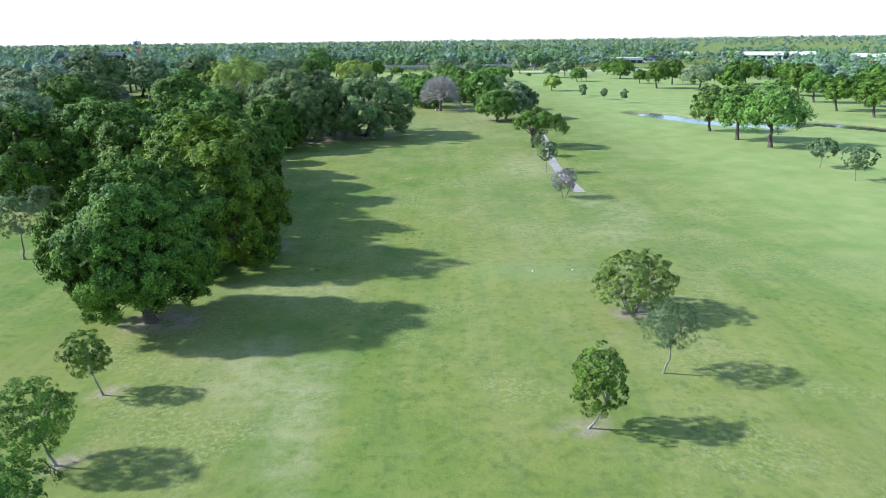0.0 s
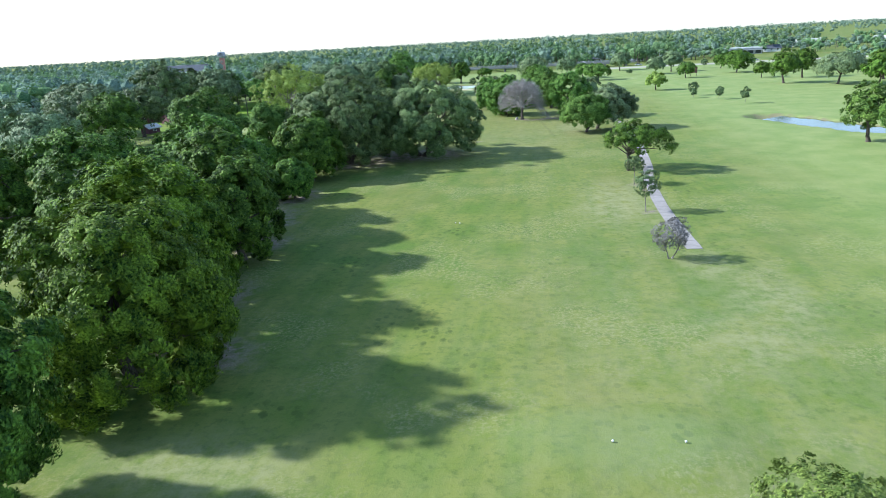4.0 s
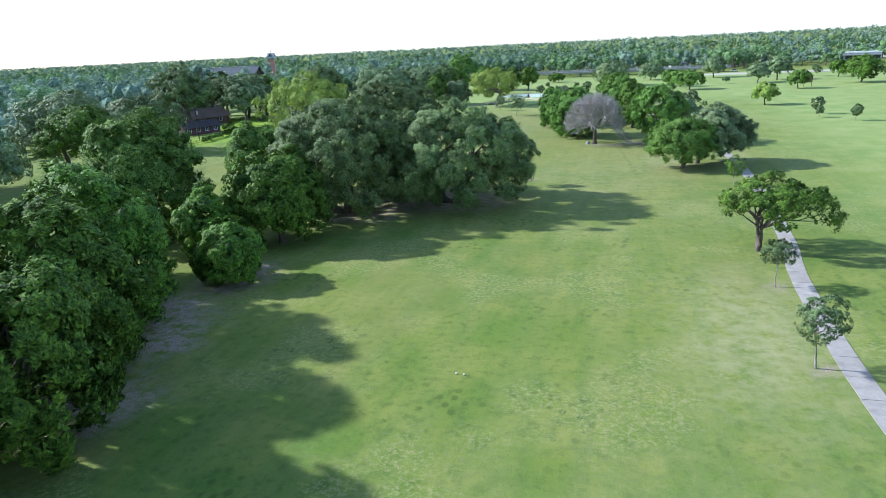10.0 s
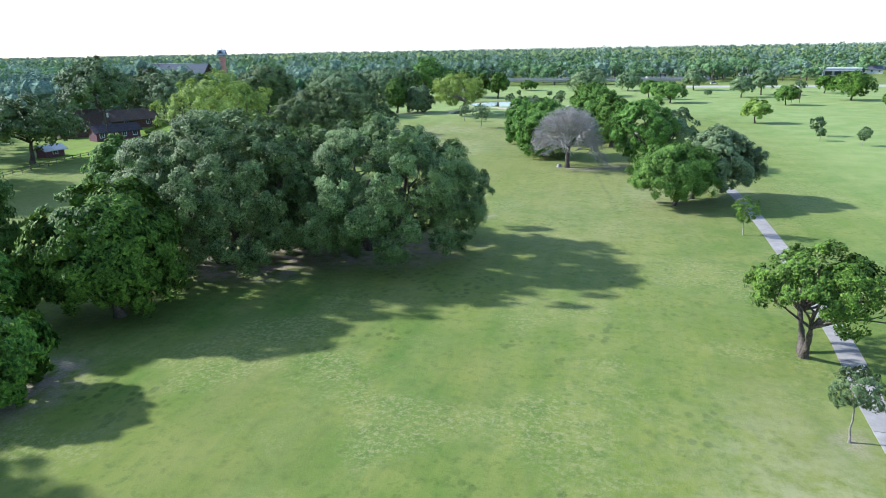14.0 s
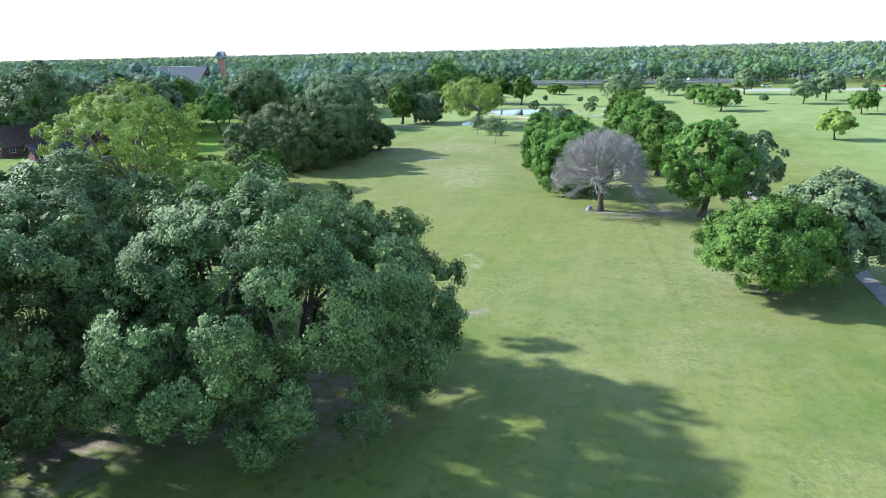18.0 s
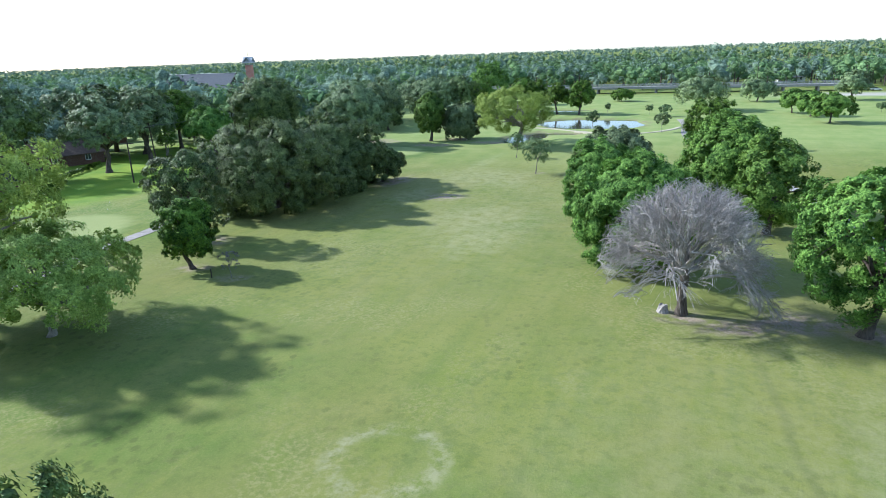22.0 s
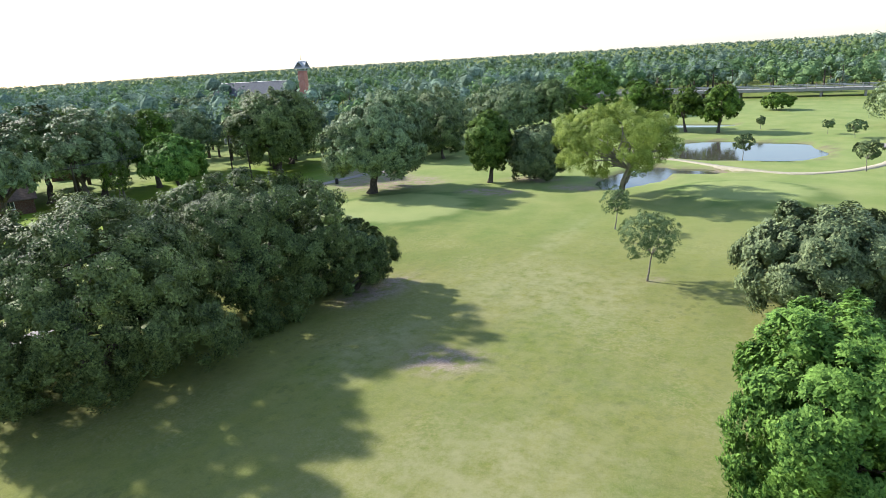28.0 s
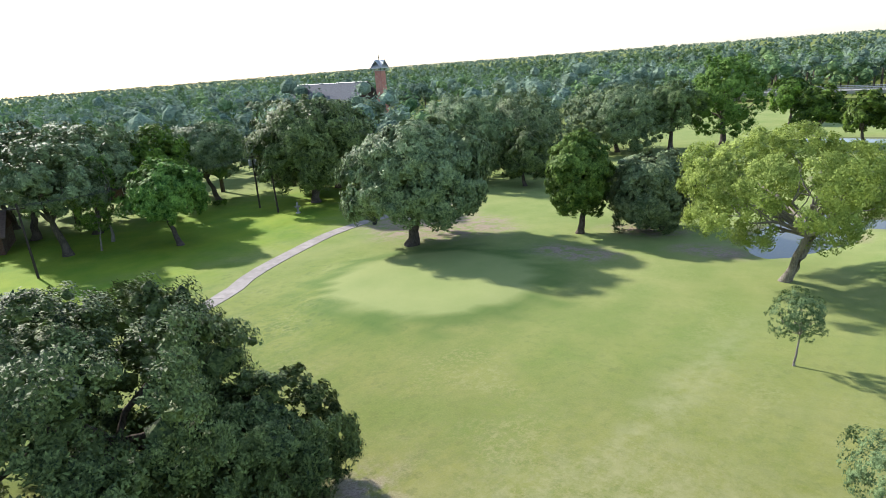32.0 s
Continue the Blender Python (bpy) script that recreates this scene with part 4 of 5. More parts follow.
# ---- the dead tree ----
def dead_tree(x, y, h, r, label):
    rng = np.random.default_rng(5)
    ob = thing("dead_tree", label, "dead tree", Matrix.Translation((x, y, ground_height(x, y))))
    foot = [np.array((0, 0, -0.2)), np.array((0.05, 0, 0.8)), np.array((-0.05, 0.1, 2.0)), np.array((0.1, 0, 3.2)), np.array((0.15, 0.1, 4.2))]
    part("trunk", mesh_of("trunk", *tubes([(foot, [0.66, 0.44, 0.38, 0.40, 0.34], 10)]), BARK, True), parent=ob)

    def rim(p, lo=0.5, hi=1.03):
        """The place on the crown's dome that lies out from p."""
        v = (p - [0, 0, 3.3]) / [r, r, h - 3.6]
        v[2] = max(v[2], -0.02)
        return unit(v) * (lo + (hi - lo) * rng.random() ** 0.5) * [r, r, h - 3.6] + [0, 0, 3.3]

    def fork(line, thick, tip, spread, depth, runs):
        """Side boughs from a bough's outer half, each bound for its own place on the dome."""
        for _ in range(rng.integers(5, 7) if depth else rng.integers(6, 9)):
            q = line[rng.integers(len(line) // 2 - 1, len(line))]
            aim = rim(tip + rng.normal(0, spread, 3))
            end = q + (aim - q) * rng.uniform(0.75, 1.0)
            way = bow(q, end, 0.10, rng, 5 if depth else 4, 0.05)
            way[-1, 2] -= 0.12 * spread
            thin = max(thick * rng.uniform(0.40, 0.56), 0.011)
            runs.append((way, np.linspace(thin, thin * 0.5, len(way)), 4 if depth else 3))
            if depth:
                fork(way, thin, aim, spread * 0.5, depth - 1, runs)

    for k in range(26):
        az = k * 2.399 + rng.normal(0, 0.15)
        rise = 0.06 + 1.30 * ((k + 0.5) / 26) ** 0.8
        tip = rim(np.array([math.cos(az) * math.cos(rise), math.sin(az) * math.cos(rise), math.sin(rise)]) * 9 + [0, 0, 3.3])
        start = foot[2] + (foot[4] - foot[2]) * rng.uniform(0.72, 1.0)
        line = bow(start, start + (tip - start) * 0.72, 0.12, rng, 6, 0.05)
        thick = rng.uniform(0.13, 0.20)
        runs = [(line, np.linspace(thick, thick * 0.5, 6), 6)]
        fork(line, thick * 0.8, tip, 2.0, 2, runs)
        part("limb", mesh_of("limb", *tubes(runs), BARK_DEAD), parent=ob)

    def grow(a, way, length, thick, depth, runs):
        """Twigs that trail from a broken bough."""
        n = 4
        pts, p, d = [a], a.copy(), way.copy()
        for _ in range(n - 1):
            d = unit(d + rng.normal(0, 0.16, 3))
            p = p + d * length / (n - 1)
            p[2] = max(p[2], 0.05)
            pts.append(p)
        runs.append((np.array(pts), np.linspace(thick, thick * 0.5, n), 4 if depth > 1 else 3))
        for _ in range(rng.integers(4, 6) if depth else 0):
            w = unit(d + unit(rng.normal(size=3)) * rng.uniform(0.5, 0.9))
            grow(pts[rng.integers(1, n)], w, length * rng.uniform(0.5, 0.74), max(thick * 0.5, 0.016), depth - 1, runs)

    for k in range(5):   # broken boughs that hang to the ground on the east side
        start = np.array([rng.uniform(3.0, 5.6), rng.uniform(-1.6, 1.6), rng.uniform(3.2, 5.0)])
        runs = [(bow(start * [0.35, 0.35, 1.0], start, 0.1, rng, 4, 0.05), np.linspace(0.11, 0.07, 4), 4)]
        grow(start, unit(np.array([0.45, rng.normal(0, 0.2), -1.0])), 2.3, 0.07, 3, runs)
        part("hanging_bough", mesh_of("hanging_bough", *tubes(runs), BARK_DEAD), parent=ob)
    return ob


dead_tree(-2.8, 227.2, 12.4, 7.6, "large leafless dead tree with dense pale grey branches")


# ---- plain materials for built things ----
def paint(name, dark, light, rough=0.7, grain=3.0, metal=0.0, bump=0.15):
    m = Nodes(name, rough, 0.3)
    p = m.place()
    n = m.noise(p, grain, 5.0, 0.65)
    big_n = m.noise(p, grain * 0.12, 2.0)
    c = m.mix(m.ramp(n, 0.3, 0.7), dark, light)
    c = m.mix(m.ramp(big_n, 0.5, 0.75, 0, 0.35), c, tuple(v * 0.7 for v in dark))
    m.bsdf.inputs["Metallic"].default_value = metal
    return m.colour(c).bump(n, bump, 0.02).mat


def brick_material(name, a, b, mortar, scale=4.5):
    m = Nodes(name, 0.9, 0.15)
    g = m.coords("Object")
    t = m.n("TexBrick", Vector=m.n("Mapping", Vector=g, Rotation=(radians(90), 0, 0)).outputs[0], Scale=scale)
    for key, v in (("Color1", a), ("Color2", b), ("Mortar", mortar)):
        t.inputs[key].default_value = (*v, 1)
    c = m.mix(m.ramp(m.noise(m.place(), 0.6, 3.0), 0.45, 0.7, 0, 0.4), t.outputs[0], tuple(v * 0.7 for v in a))
    return m.colour(c).bump(t.outputs[1], 0.4, 0.01).mat


def shingle_material(name, a, b):
    m = Nodes(name, 0.9, 0.15)
    w = m.n("TexWave", Vector=m.coords("Object"), Scale=1.3, Distortion=0.5, Detail=2.0)
    w.bands_direction = "Z"
    c = m.mix(m.ramp(m.noise(m.place(), 2.2, 5.0), 0.3, 0.7), a, b)
    c = m.mix(m.ramp(w.outputs[1], 0.75, 0.98, 0, 0.35), c, tuple(v * 0.6 for v in a))
    return m.colour(c).bump(w.outputs[1], 0.35, 0.03).mat


WHITE = paint("white_paint", (0.62, 0.62, 0.60), (0.80, 0.80, 0.78))
GREYPAINT = paint("grey_paint", (0.28, 0.29, 0.30), (0.40, 0.41, 0.42))
DARKWOOD = paint("dark_creosoted_wood", (0.028, 0.022, 0.018), (0.075, 0.060, 0.048), 0.9, 5.0)
BROWNWOOD = paint("weathered_fence_wood", (0.090, 0.070, 0.055), (0.200, 0.165, 0.135), 0.9, 5.0)
MAROON = paint("maroon_siding", (0.095, 0.038, 0.048), (0.150, 0.068, 0.080), 0.75)
STEEL = paint("galvanised_steel", (0.34, 0.35, 0.36), (0.52, 0.53, 0.54), 0.45, 4.0, 0.7)
DARKMETAL = paint("dark_metal", (0.020, 0.020, 0.022), (0.050, 0.050, 0.052), 0.5)
RED = paint("red_sign_paint", (0.42, 0.010, 0.030), (0.60, 0.020, 0.055), 0.5)
BLUE = paint("blue_canvas", (0.055, 0.170, 0.520), (0.090, 0.250, 0.680), 0.7)
YELLOW = paint("yellow_plastic", (0.62, 0.36, 0.03), (0.80, 0.50, 0.05), 0.4)
STONE = paint("grey_stone", (0.20, 0.20, 0.19), (0.36, 0.35, 0.33), 0.9)
BRICK = brick_material("pink_brick", (0.430, 0.165, 0.130), (0.520, 0.230, 0.185), (0.46, 0.36, 0.31))
REDBRICK = brick_material("brown_brick", (0.115, 0.058, 0.046), (0.165, 0.085, 0.066), (0.20, 0.16, 0.14))
SLATE = shingle_material("grey_roof_shingle", (0.070, 0.078, 0.096), (0.120, 0.130, 0.152))
BROWNROOF = shingle_material("brown_roof_shingle", (0.095, 0.066, 0.056), (0.160, 0.118, 0.100))
DARKROOF = shingle_material("dark_roof_shingle", (0.040, 0.034, 0.040), (0.085, 0.075, 0.082))
GLASS = paint("window_glass", (0.03, 0.04, 0.05), (0.06, 0.07, 0.08), 0.08, 2.0, 0.0, 0.0)
RUBBER = paint("tyre_rubber", (0.012, 0.012, 0.012), (0.03, 0.03, 0.03), 0.8)


# ---- church and bell tower ----
def church(x, y, ridge, length, half, eave, label):
    ob = thing("church", label, "church", Matrix.Translation((x, y, 0)))
    part("wall", boxes(((-length / 2 + 1, -half + 1, 0), (length / 2 - 1, half - 1, eave))), REDBRICK, ob)
    bm = bmesh.new()
    t = 0.35
    prism(bm, [(-half - 0.6, eave - 0.5), (0, ridge), (half + 0.6, eave - 0.5), (half + 0.6, eave - 0.5 - t), (0, ridge - t - 0.1), (-half - 0.6, eave - 0.5 - t)], -length / 2, length / 2, "x")
    part("roof", bm, SLATE, ob, "grey shingle gable roof")
    part("ridge_cap", boxes(((-length / 2 - 0.05, -0.22, ridge - 0.05), (length / 2 + 0.05, 0.22, ridge + 0.12), 0.04)), STEEL, ob)
    for s in (-1, 1):
        bm = bmesh.new()
        prism(bm, [(-half + 1, eave), (0, ridge - 0.8), (half - 1, eave)], s * (length / 2 - 1.6) - 0.15, s * (length / 2 - 1.6) + 0.15, "x")
        part("gable", bm, DARKWOOD, ob)
        bm = bmesh.new()
        for k in (-1, 1):
            rod(bm, (s * length / 2, k * (half + 0.5), eave - 0.6), (s * length / 2, 0, ridge + 0.02), 0.16, sides=4)
        part("bargeboard", bm, DARKWOOD, ob)
    for k in range(6):
        for s in (-1, 1):
            w = part("window", boxes(((-length / 2 + 4 + k * 5.8, s * (half - 1) - 0.06, 1.5), (-length / 2 + 5.4 + k * 5.8, s * (half - 1) + 0.06, eave - 0.8), 0.02)), GLASS, ob)
            part("frame", boxes(((-length / 2 + 3.85 + k * 5.8, s * (half - 1) - 0.09, 1.35), (-length / 2 + 5.55 + k * 5.8, s * (half - 1) + 0.09, 1.5)),
                                ((-length / 2 + 3.85 + k * 5.8, s * (half - 1) - 0.09, eave - 0.8), (-length / 2 + 5.55 + k * 5.8, s * (half - 1) + 0.09, eave - 0.66))), WHITE, w)
    return ob


church(-221.8, 421.4, 17.4, 40.0, 9.5, 8.6, "long church with a steep grey shingle roof above the trees")


def bell_tower(x, y, label):
    ob = thing("bell_tower", label, "bell tower", Matrix.Translation((x, y, 0)) @ pose(0, 0, 0, 0, 0, 12))
    part("shaft", boxes(((-1.3, -1.3, 0), (1.3, 1.3, 20.6), 0.08)), BRICK, ob, "slender pink brick shaft")
    part("cornice", boxes(((-1.5, -1.5, 20.6), (1.5, 1.5, 20.9), 0.04)), STONE, ob)
    for sx in (-1, 1):
        for sy in (-1, 1):
            part("post", boxes(((sx * 1.15 - 0.12, sy * 1.15 - 0.12, 20.9), (sx * 1.15 + 0.12, sy * 1.15 + 0.12, 22.0))), DARKWOOD, ob)
    bm = bmesh.new()
    prism(bm, [(-2.3, 21.7), (0, 24.2), (2.3, 21.7), (2.3, 21.45), (0, 23.9), (-2.3, 21.45)], -2.2, 2.2, "x")
    part("roof", bm, STEEL, ob, "grey metal gable roof")
    bm = bmesh.new()
    prism(bm, [(-2.2, 21.7), (0, 24.1), (2.2, 21.7), (2.2, 21.45), (0, 23.8), (-2.2, 21.45)], -2.3, 2.3, "y")
    part("cross_roof", bm, STEEL, ob)
    bm = bmesh.new()
    rod(bm, (0, 0, 24.0), (0, 0, 26.2), 0.10, 0.06)
    bmesh.ops.create_uvsphere(bm, u_segments=8, v_segments=6, radius=0.28, matrix=Matrix.Translation((0, 0, 24.9)))
    part("finial", bm, DARKMETAL, ob)
    bm = bmesh.new()
    rod(bm, (0, 0, 26.2), (0, 0, 30.5), 0.05, 0.02, 6)
    part("mast", bm, WHITE, ob, "thin white lightning rod")
    return ob


bell_tower(-190.8, 417.0, "slender pink brick bell tower with a gabled metal cap")


# ---- houses ----
def house(x, y, turn, length, width, eave, ridge, wall_mat, roof_mat, label, category="house", name="house", windows=3):
    ob = thing(name, label, category, Matrix.Translation((x, y, ground_height(x, y))) @ pose(0, 0, 0, 0, 0, turn))
    l, w = length / 2, width / 2
    part("wall", boxes(((-l, -w, -0.2), (l, w, eave))), wall_mat, ob)
    bm = bmesh.new()
    o = 0.6
    drop = eave - (ridge - eave) / w * o
    prism(bm, [(-w - o, drop), (0, ridge), (w + o, drop), (w + o, drop - 0.2), (0, ridge - 0.22), (-w - o, drop - 0.2)], -l - o, l + o, "x")
    part("roof", bm, roof_mat, ob)
    for s in (-1, 1):
        bm = bmesh.new()
        prism(bm, [(-w, eave), (0, ridge - 0.25), (w, eave)], s * l - 0.12, s * l + 0.12, "x")
        part("gable", bm, wall_mat, ob)
        for k in range(windows):
            cx = -l + (k + 0.5) * length / windows
            win = part("window", boxes(((cx - 0.55, s * w - 0.05, eave * 0.38), (cx + 0.55, s * w + 0.05, eave * 0.80))), GLASS, ob)
            part("frame", boxes(((cx - 0.65, s * w - 0.08, eave * 0.80), (cx + 0.65, s * w + 0.08, eave * 0.84)), ((cx - 0.65, s * w - 0.08, eave * 0.34), (cx + 0.65, s * w + 0.08, eave * 0.38)),
                                ((cx - 0.65, s * w - 0.08, eave * 0.38), (cx - 0.55, s * w + 0.08, eave * 0.8)), ((cx + 0.55, s * w - 0.08, eave * 0.38), (cx + 0.65, s * w + 0.08, eave * 0.8)),
                                ((cx - 0.03, s * w - 0.07, eave * 0.38), (cx + 0.03, s * w + 0.07, eave * 0.8))), WHITE, win)
    return ob


house(-129.5, 256.5, 62, 12.0, 5.2, 2.7, 4.2, MAROON, DARKROOF, "long maroon garden shed with a dark low roof", "shed", "garden_shed", 4)
house(-148.0, 281.0, 66, 22.0, 10.0, 3.0, 5.8, REDBRICK, BROWNROOF, "low brown brick house with a wide shingle roof")
house(-146.0, 263.0, 60, 13.0, 9.0, 3.2, 7.4, REDBRICK, BROWNROOF, "brick house with a brown gable roof under oaks")
house(-122.5, 226.0, 78, 4.6, 3.4, 2.0, 2.9, MAROON, STEEL, "small red tool shed with a metal roof", "shed", "tool_shed", 1)
house(-172.5, 318.0, 55, 13.0, 9.0, 3.0, 6.0, REDBRICK, BROWNROOF, "brick house half hidden by trees")
house(-205, 290, 20, 14, 9, 3.0, 6.2, WHITE, SLATE, "white house with a grey roof among trees")
house(-232, 338, 60, 15, 9, 3.0, 6.0, REDBRICK, BROWNROOF, "brick house with brown roof among trees")


# ---- fence, hedge and poles along the gardens ----
def rail_fence(points, label, step=2.6):
    ob = thing("rail_fence", label, "fence")
    pts = curve_line(points, step)
    post = mesh_of("post", *tubes([(np.array([(0, 0, -0.2), (0, 0, 1.15)]), [0.07, 0.065], 6)]), BROWNWOOD)
    for i, p in enumerate(pts):
        z = ground_height(*p)
        part("post", post, parent=ob, at=Matrix.Translation((p[0], p[1], z)))
        if i:
            q = pts[i - 1]
            for h in (0.45, 0.95):
                bm = bmesh.new()
                rod(bm, (q[0], q[1], ground_height(*q) + h), (p[0], p[1], z + h), 0.05, sides=4)
                part("rail", bm, BROWNWOOD, ob)
    return ob


rail_fence([(-109.5, 196), (-111, 206), (-112.5, 220), (-113.5, 236)], "low weathered wooden rail fence round a lawn")
rail_fence([(-119.5, 258.5), (-121.5, 264), (-127, 266)], "short weathered wooden rail fence beside a shed")


def hedge(points, w, h, label):
    rng = np.random.default_rng(31)
    pts = curve_line(points, 0.9)
    c = np.concatenate([np.stack([pts[:, 0] + rng.uniform(-0.3, 0.3, len(pts)) * w, pts[:, 1] + rng.uniform(-0.3, 0.3, len(pts)), rng.uniform(0.35, 0.7, len(pts)) * h], 1) for _ in range(2)])
    v, f = foliage(rng, c, rng.uniform(0.4, 0.62, len(c)) * h, 0.30, 0.9, c.mean(0) - [0, 0, 3], 0.7, 9000, tufts=6)
    ob = new("hedge", mesh_of("hedge", v, f, LEAF["elm"]))
    return tagged(ob, label, "hedge")


hedge([(-113.5, 236), (-115, 246), (-117, 257), (-119, 261)], 1.4, 1.5, "low uneven green hedge along a garden")
hedge([(-128, 268), (-131, 275), (-136, 285)], 1.0, 0.9, "dark clipped hedge in front of a house")
hedge([(-138.5, 322.4), (-136.8, 323.4)], 1.2, 1.1, "round dark bush on a lawn")


def utility_pole(x, y, h, label, cans=0, lean=0.0, arm=True):
    ob = thing("utility_pole", label, "utility pole", Matrix.Translation((x, y, ground_height(x, y))) @ pose(0, 0, 0, 0, lean, 30), "utility poles")
    bm = bmesh.new()
    rod(bm, (0, 0, -0.3), (0, 0, h), 0.17, 0.11, 10)
    part("pole", bm, DARKWOOD, ob)
    if arm:
        part("crossarm", boxes(((-1.2, -0.16, h - 0.75), (1.2, -0.04, h - 0.6))), DARKWOOD, ob)
        for k in (-1.05, -0.4, 0.4, 1.05):
            bm = bmesh.new()
            rod(bm, (k, -0.1, h - 0.6), (k, -0.1, h - 0.42), 0.05, 0.03)
            part("insulator", bm, STONE, ob)
    for k in range(cans):
        s = -1 if k else 1
        bm = bmesh.new()
        rod(bm, (s * 0.48, -0.1, h - 2.2), (s * 0.48, -0.1, h - 1.2), 0.27, 0.27, 14)
        rod(bm, (s * 0.48, -0.1, h - 1.2), (s * 0.48, -0.1, h - 1.12), 0.29, 0.22, 14)
        can = part("transformer", bm, STEEL, ob, "grey transformer can")
        bm = bmesh.new()
        rod(bm, (s * 0.48, -0.1, h - 1.12), (s * 0.48, -0.1, h - 0.85), 0.05, 0.03)
        part("bushing", bm, STONE, can)
    return ob


POLES = ((-128.6, 325.3), (-120.8, 287.4), (-120.0, 242.8), (-119, 200))
for k, (x, y) in enumerate(POLES):
    utility_pole(x, y, 9.6, "dark wooden utility pole with grey transformer cans" if k in (0, 2) else "dark wooden utility pole beside a lawn", {0: 2, 2: 1}.get(k, 0), -3.0 if k == 1 else 0.0)
utility_pole(-121.9, 324.4, 7.6, "plain dark wooden pole on a lawn", 0, -2.0, False)
utility_pole(-108.5, 268.5, 8.5, "dark wooden utility pole beside trees", 0, 0.0)


def power_line(a, b, h, label):
    ob = thing("power_line", label, "cable")
    for off in (-1.0, 0.0, 1.0):
        s = np.linspace(0, 1, 14)
        p = np.stack([a[0] + (b[0] - a[0]) * s + off * 0.8, a[1] + (b[1] - a[1]) * s + off * 0.4, h - 2.6 * s * (1 - s)], 1)
        part("wire", mesh_of("wire", *tubes([(p, np.full(14, 0.022), 4)]), DARKMETAL), parent=ob)
    return ob


for a, b in zip(POLES, POLES[1:]):
    power_line(a, b, 9.15, "three sagging dark power cables")


# ---- small things on the course ----
def lathe(bm, profile, sides=12):
    rings = []
    for r, z in profile:
        rings.append([bm.verts.new((r * math.cos(k * 6.28318 / sides), r * math.sin(k * 6.28318 / sides), z)) for k in range(sides)])
    for a, b in zip(rings, rings[1:]):
        for k in range(sides):
            bm.faces.new((a[k], a[(k + 1) % sides], b[(k + 1) % sides], b[k]))
    bm.faces.new(rings[0][::-1])
    bm.faces.new(rings[-1])
    return bm


def tee_marker(x, y, label):
    ob = thing("tee_marker", label, "tee marker", Matrix.Translation((x, y, ground_height(x, y))), "tee markers")
    part("ball", lathe(bmesh.new(), [(0.02, 0.04), (0.06, 0.06), (0.075, 0.11), (0.06, 0.16), (0.02, 0.18)]), WHITE, ob)
    part("spike", lathe(bmesh.new(), [(0.02, -0.1), (0.03, 0.08)], 6), DARKMETAL, ob)


for x, y in ((8.8, 64.0), (13.0, 64.2), (-6.8, 113.6), (-7.4, 113.7), (-97.0, 252.0), (-92.5, 247.5)):
    tee_marker(x, y, "small white tee marker ball on the grass")


def litter_bin(x, y, label):
    ob = thing("litter_bin", label, "litter bin", Matrix.Translation((x, y, ground_height(x, y))))
    part("drum", lathe(bmesh.new(), [(0.30, 0.0), (0.33, 0.08), (0.33, 0.85), (0.35, 0.9)], 14), DARKMETAL, ob)
    part("lid", lathe(bmesh.new(), [(0.36, 0.9), (0.34, 1.0), (0.16, 1.08)], 14), DARKMETAL, ob)


litter_bin(-99.8, 325.6, "dark round litter bin beside the cart path")


def bird_bath(x, y, label):
    ob = thing("bird_bath", label, "bird bath", Matrix.Translation((x, y, ground_height(x, y))))
    part("pedestal", lathe(bmesh.new(), [(0.42, 0.0), (0.40, 0.15), (0.18, 0.28), (0.15, 0.7), (0.22, 0.95)]), STONE, ob)
    part("bowl", lathe(bmesh.new(), [(0.2, 0.95), (0.5, 1.08), (0.52, 1.16), (0.3, 1.12)]), STONE, ob)
    part("top", lathe(bmesh.new(), [(0.16, 1.12), (0.12, 1.4), (0.2, 1.62), (0.1, 1.85)]), STONE, ob)


bird_bath(-117.8, 325.4, "grey stone bird bath on a lawn")


def stump(x, y, label):
    ob = thing("tree_stump", label, "stump", Matrix.Translation((x, y, ground_height(x, y))))
    bm = lathe(bmesh.new(), [(0.55, -0.1), (0.42, 0.2), (0.36, 0.55), (0.33, 0.62)], 12)
    rng = random.Random(3)
    for v in bm.verts:
        k = rng.uniform(0.85, 1.2)
        v.co.x, v.co.y, v.co.z = v.co.x * k, v.co.y * k, v.co.z + rng.uniform(-0.06, 0.1) * (v.co.z > 0.4)
    part("body", bm, BARK_DEAD, ob)


stump(-4.3, 227.3, "short grey stump leaning at a dead tree's foot")


def marker_post(x, y, label):
    ob = thing("marker_post", label, "post", Matrix.Translation((x, y, ground_height(x, y))))
    bm = bmesh.new()
    rod(bm, (0, 0, -0.2), (0, 0, 1.0), 0.08, 0.07)
    part("shaft", bm, DARKWOOD, ob)
    bm = bmesh.new()
    rod(bm, (0, 0, 1.0), (0, 0, 1.06), 0.09, 0.05)
    part("cap", bm, DARKMETAL, ob)


marker_post(-51.2, 224.0, "short dark wooden post beside a sapling")


def notice_board(x, y, label):
    ob = thing("notice_board", label, "sign", Matrix.Translation((x, y, ground_height(x, y))) @ pose(0, 0, 0, 0, 0, -10))
    part("panel", boxes(((-1.6, -0.06, 1.6), (1.6, 0.06, 4.4), 0.03)), REDBRICK, ob)
    for s in (-1.4, 1.4):
        part("post", boxes(((s - 0.08, -0.14, -0.2), (s + 0.08, -0.06, 4.5))), DARKWOOD, ob)


notice_board(76.5, 382.0, "brown board on two posts beside a tree")


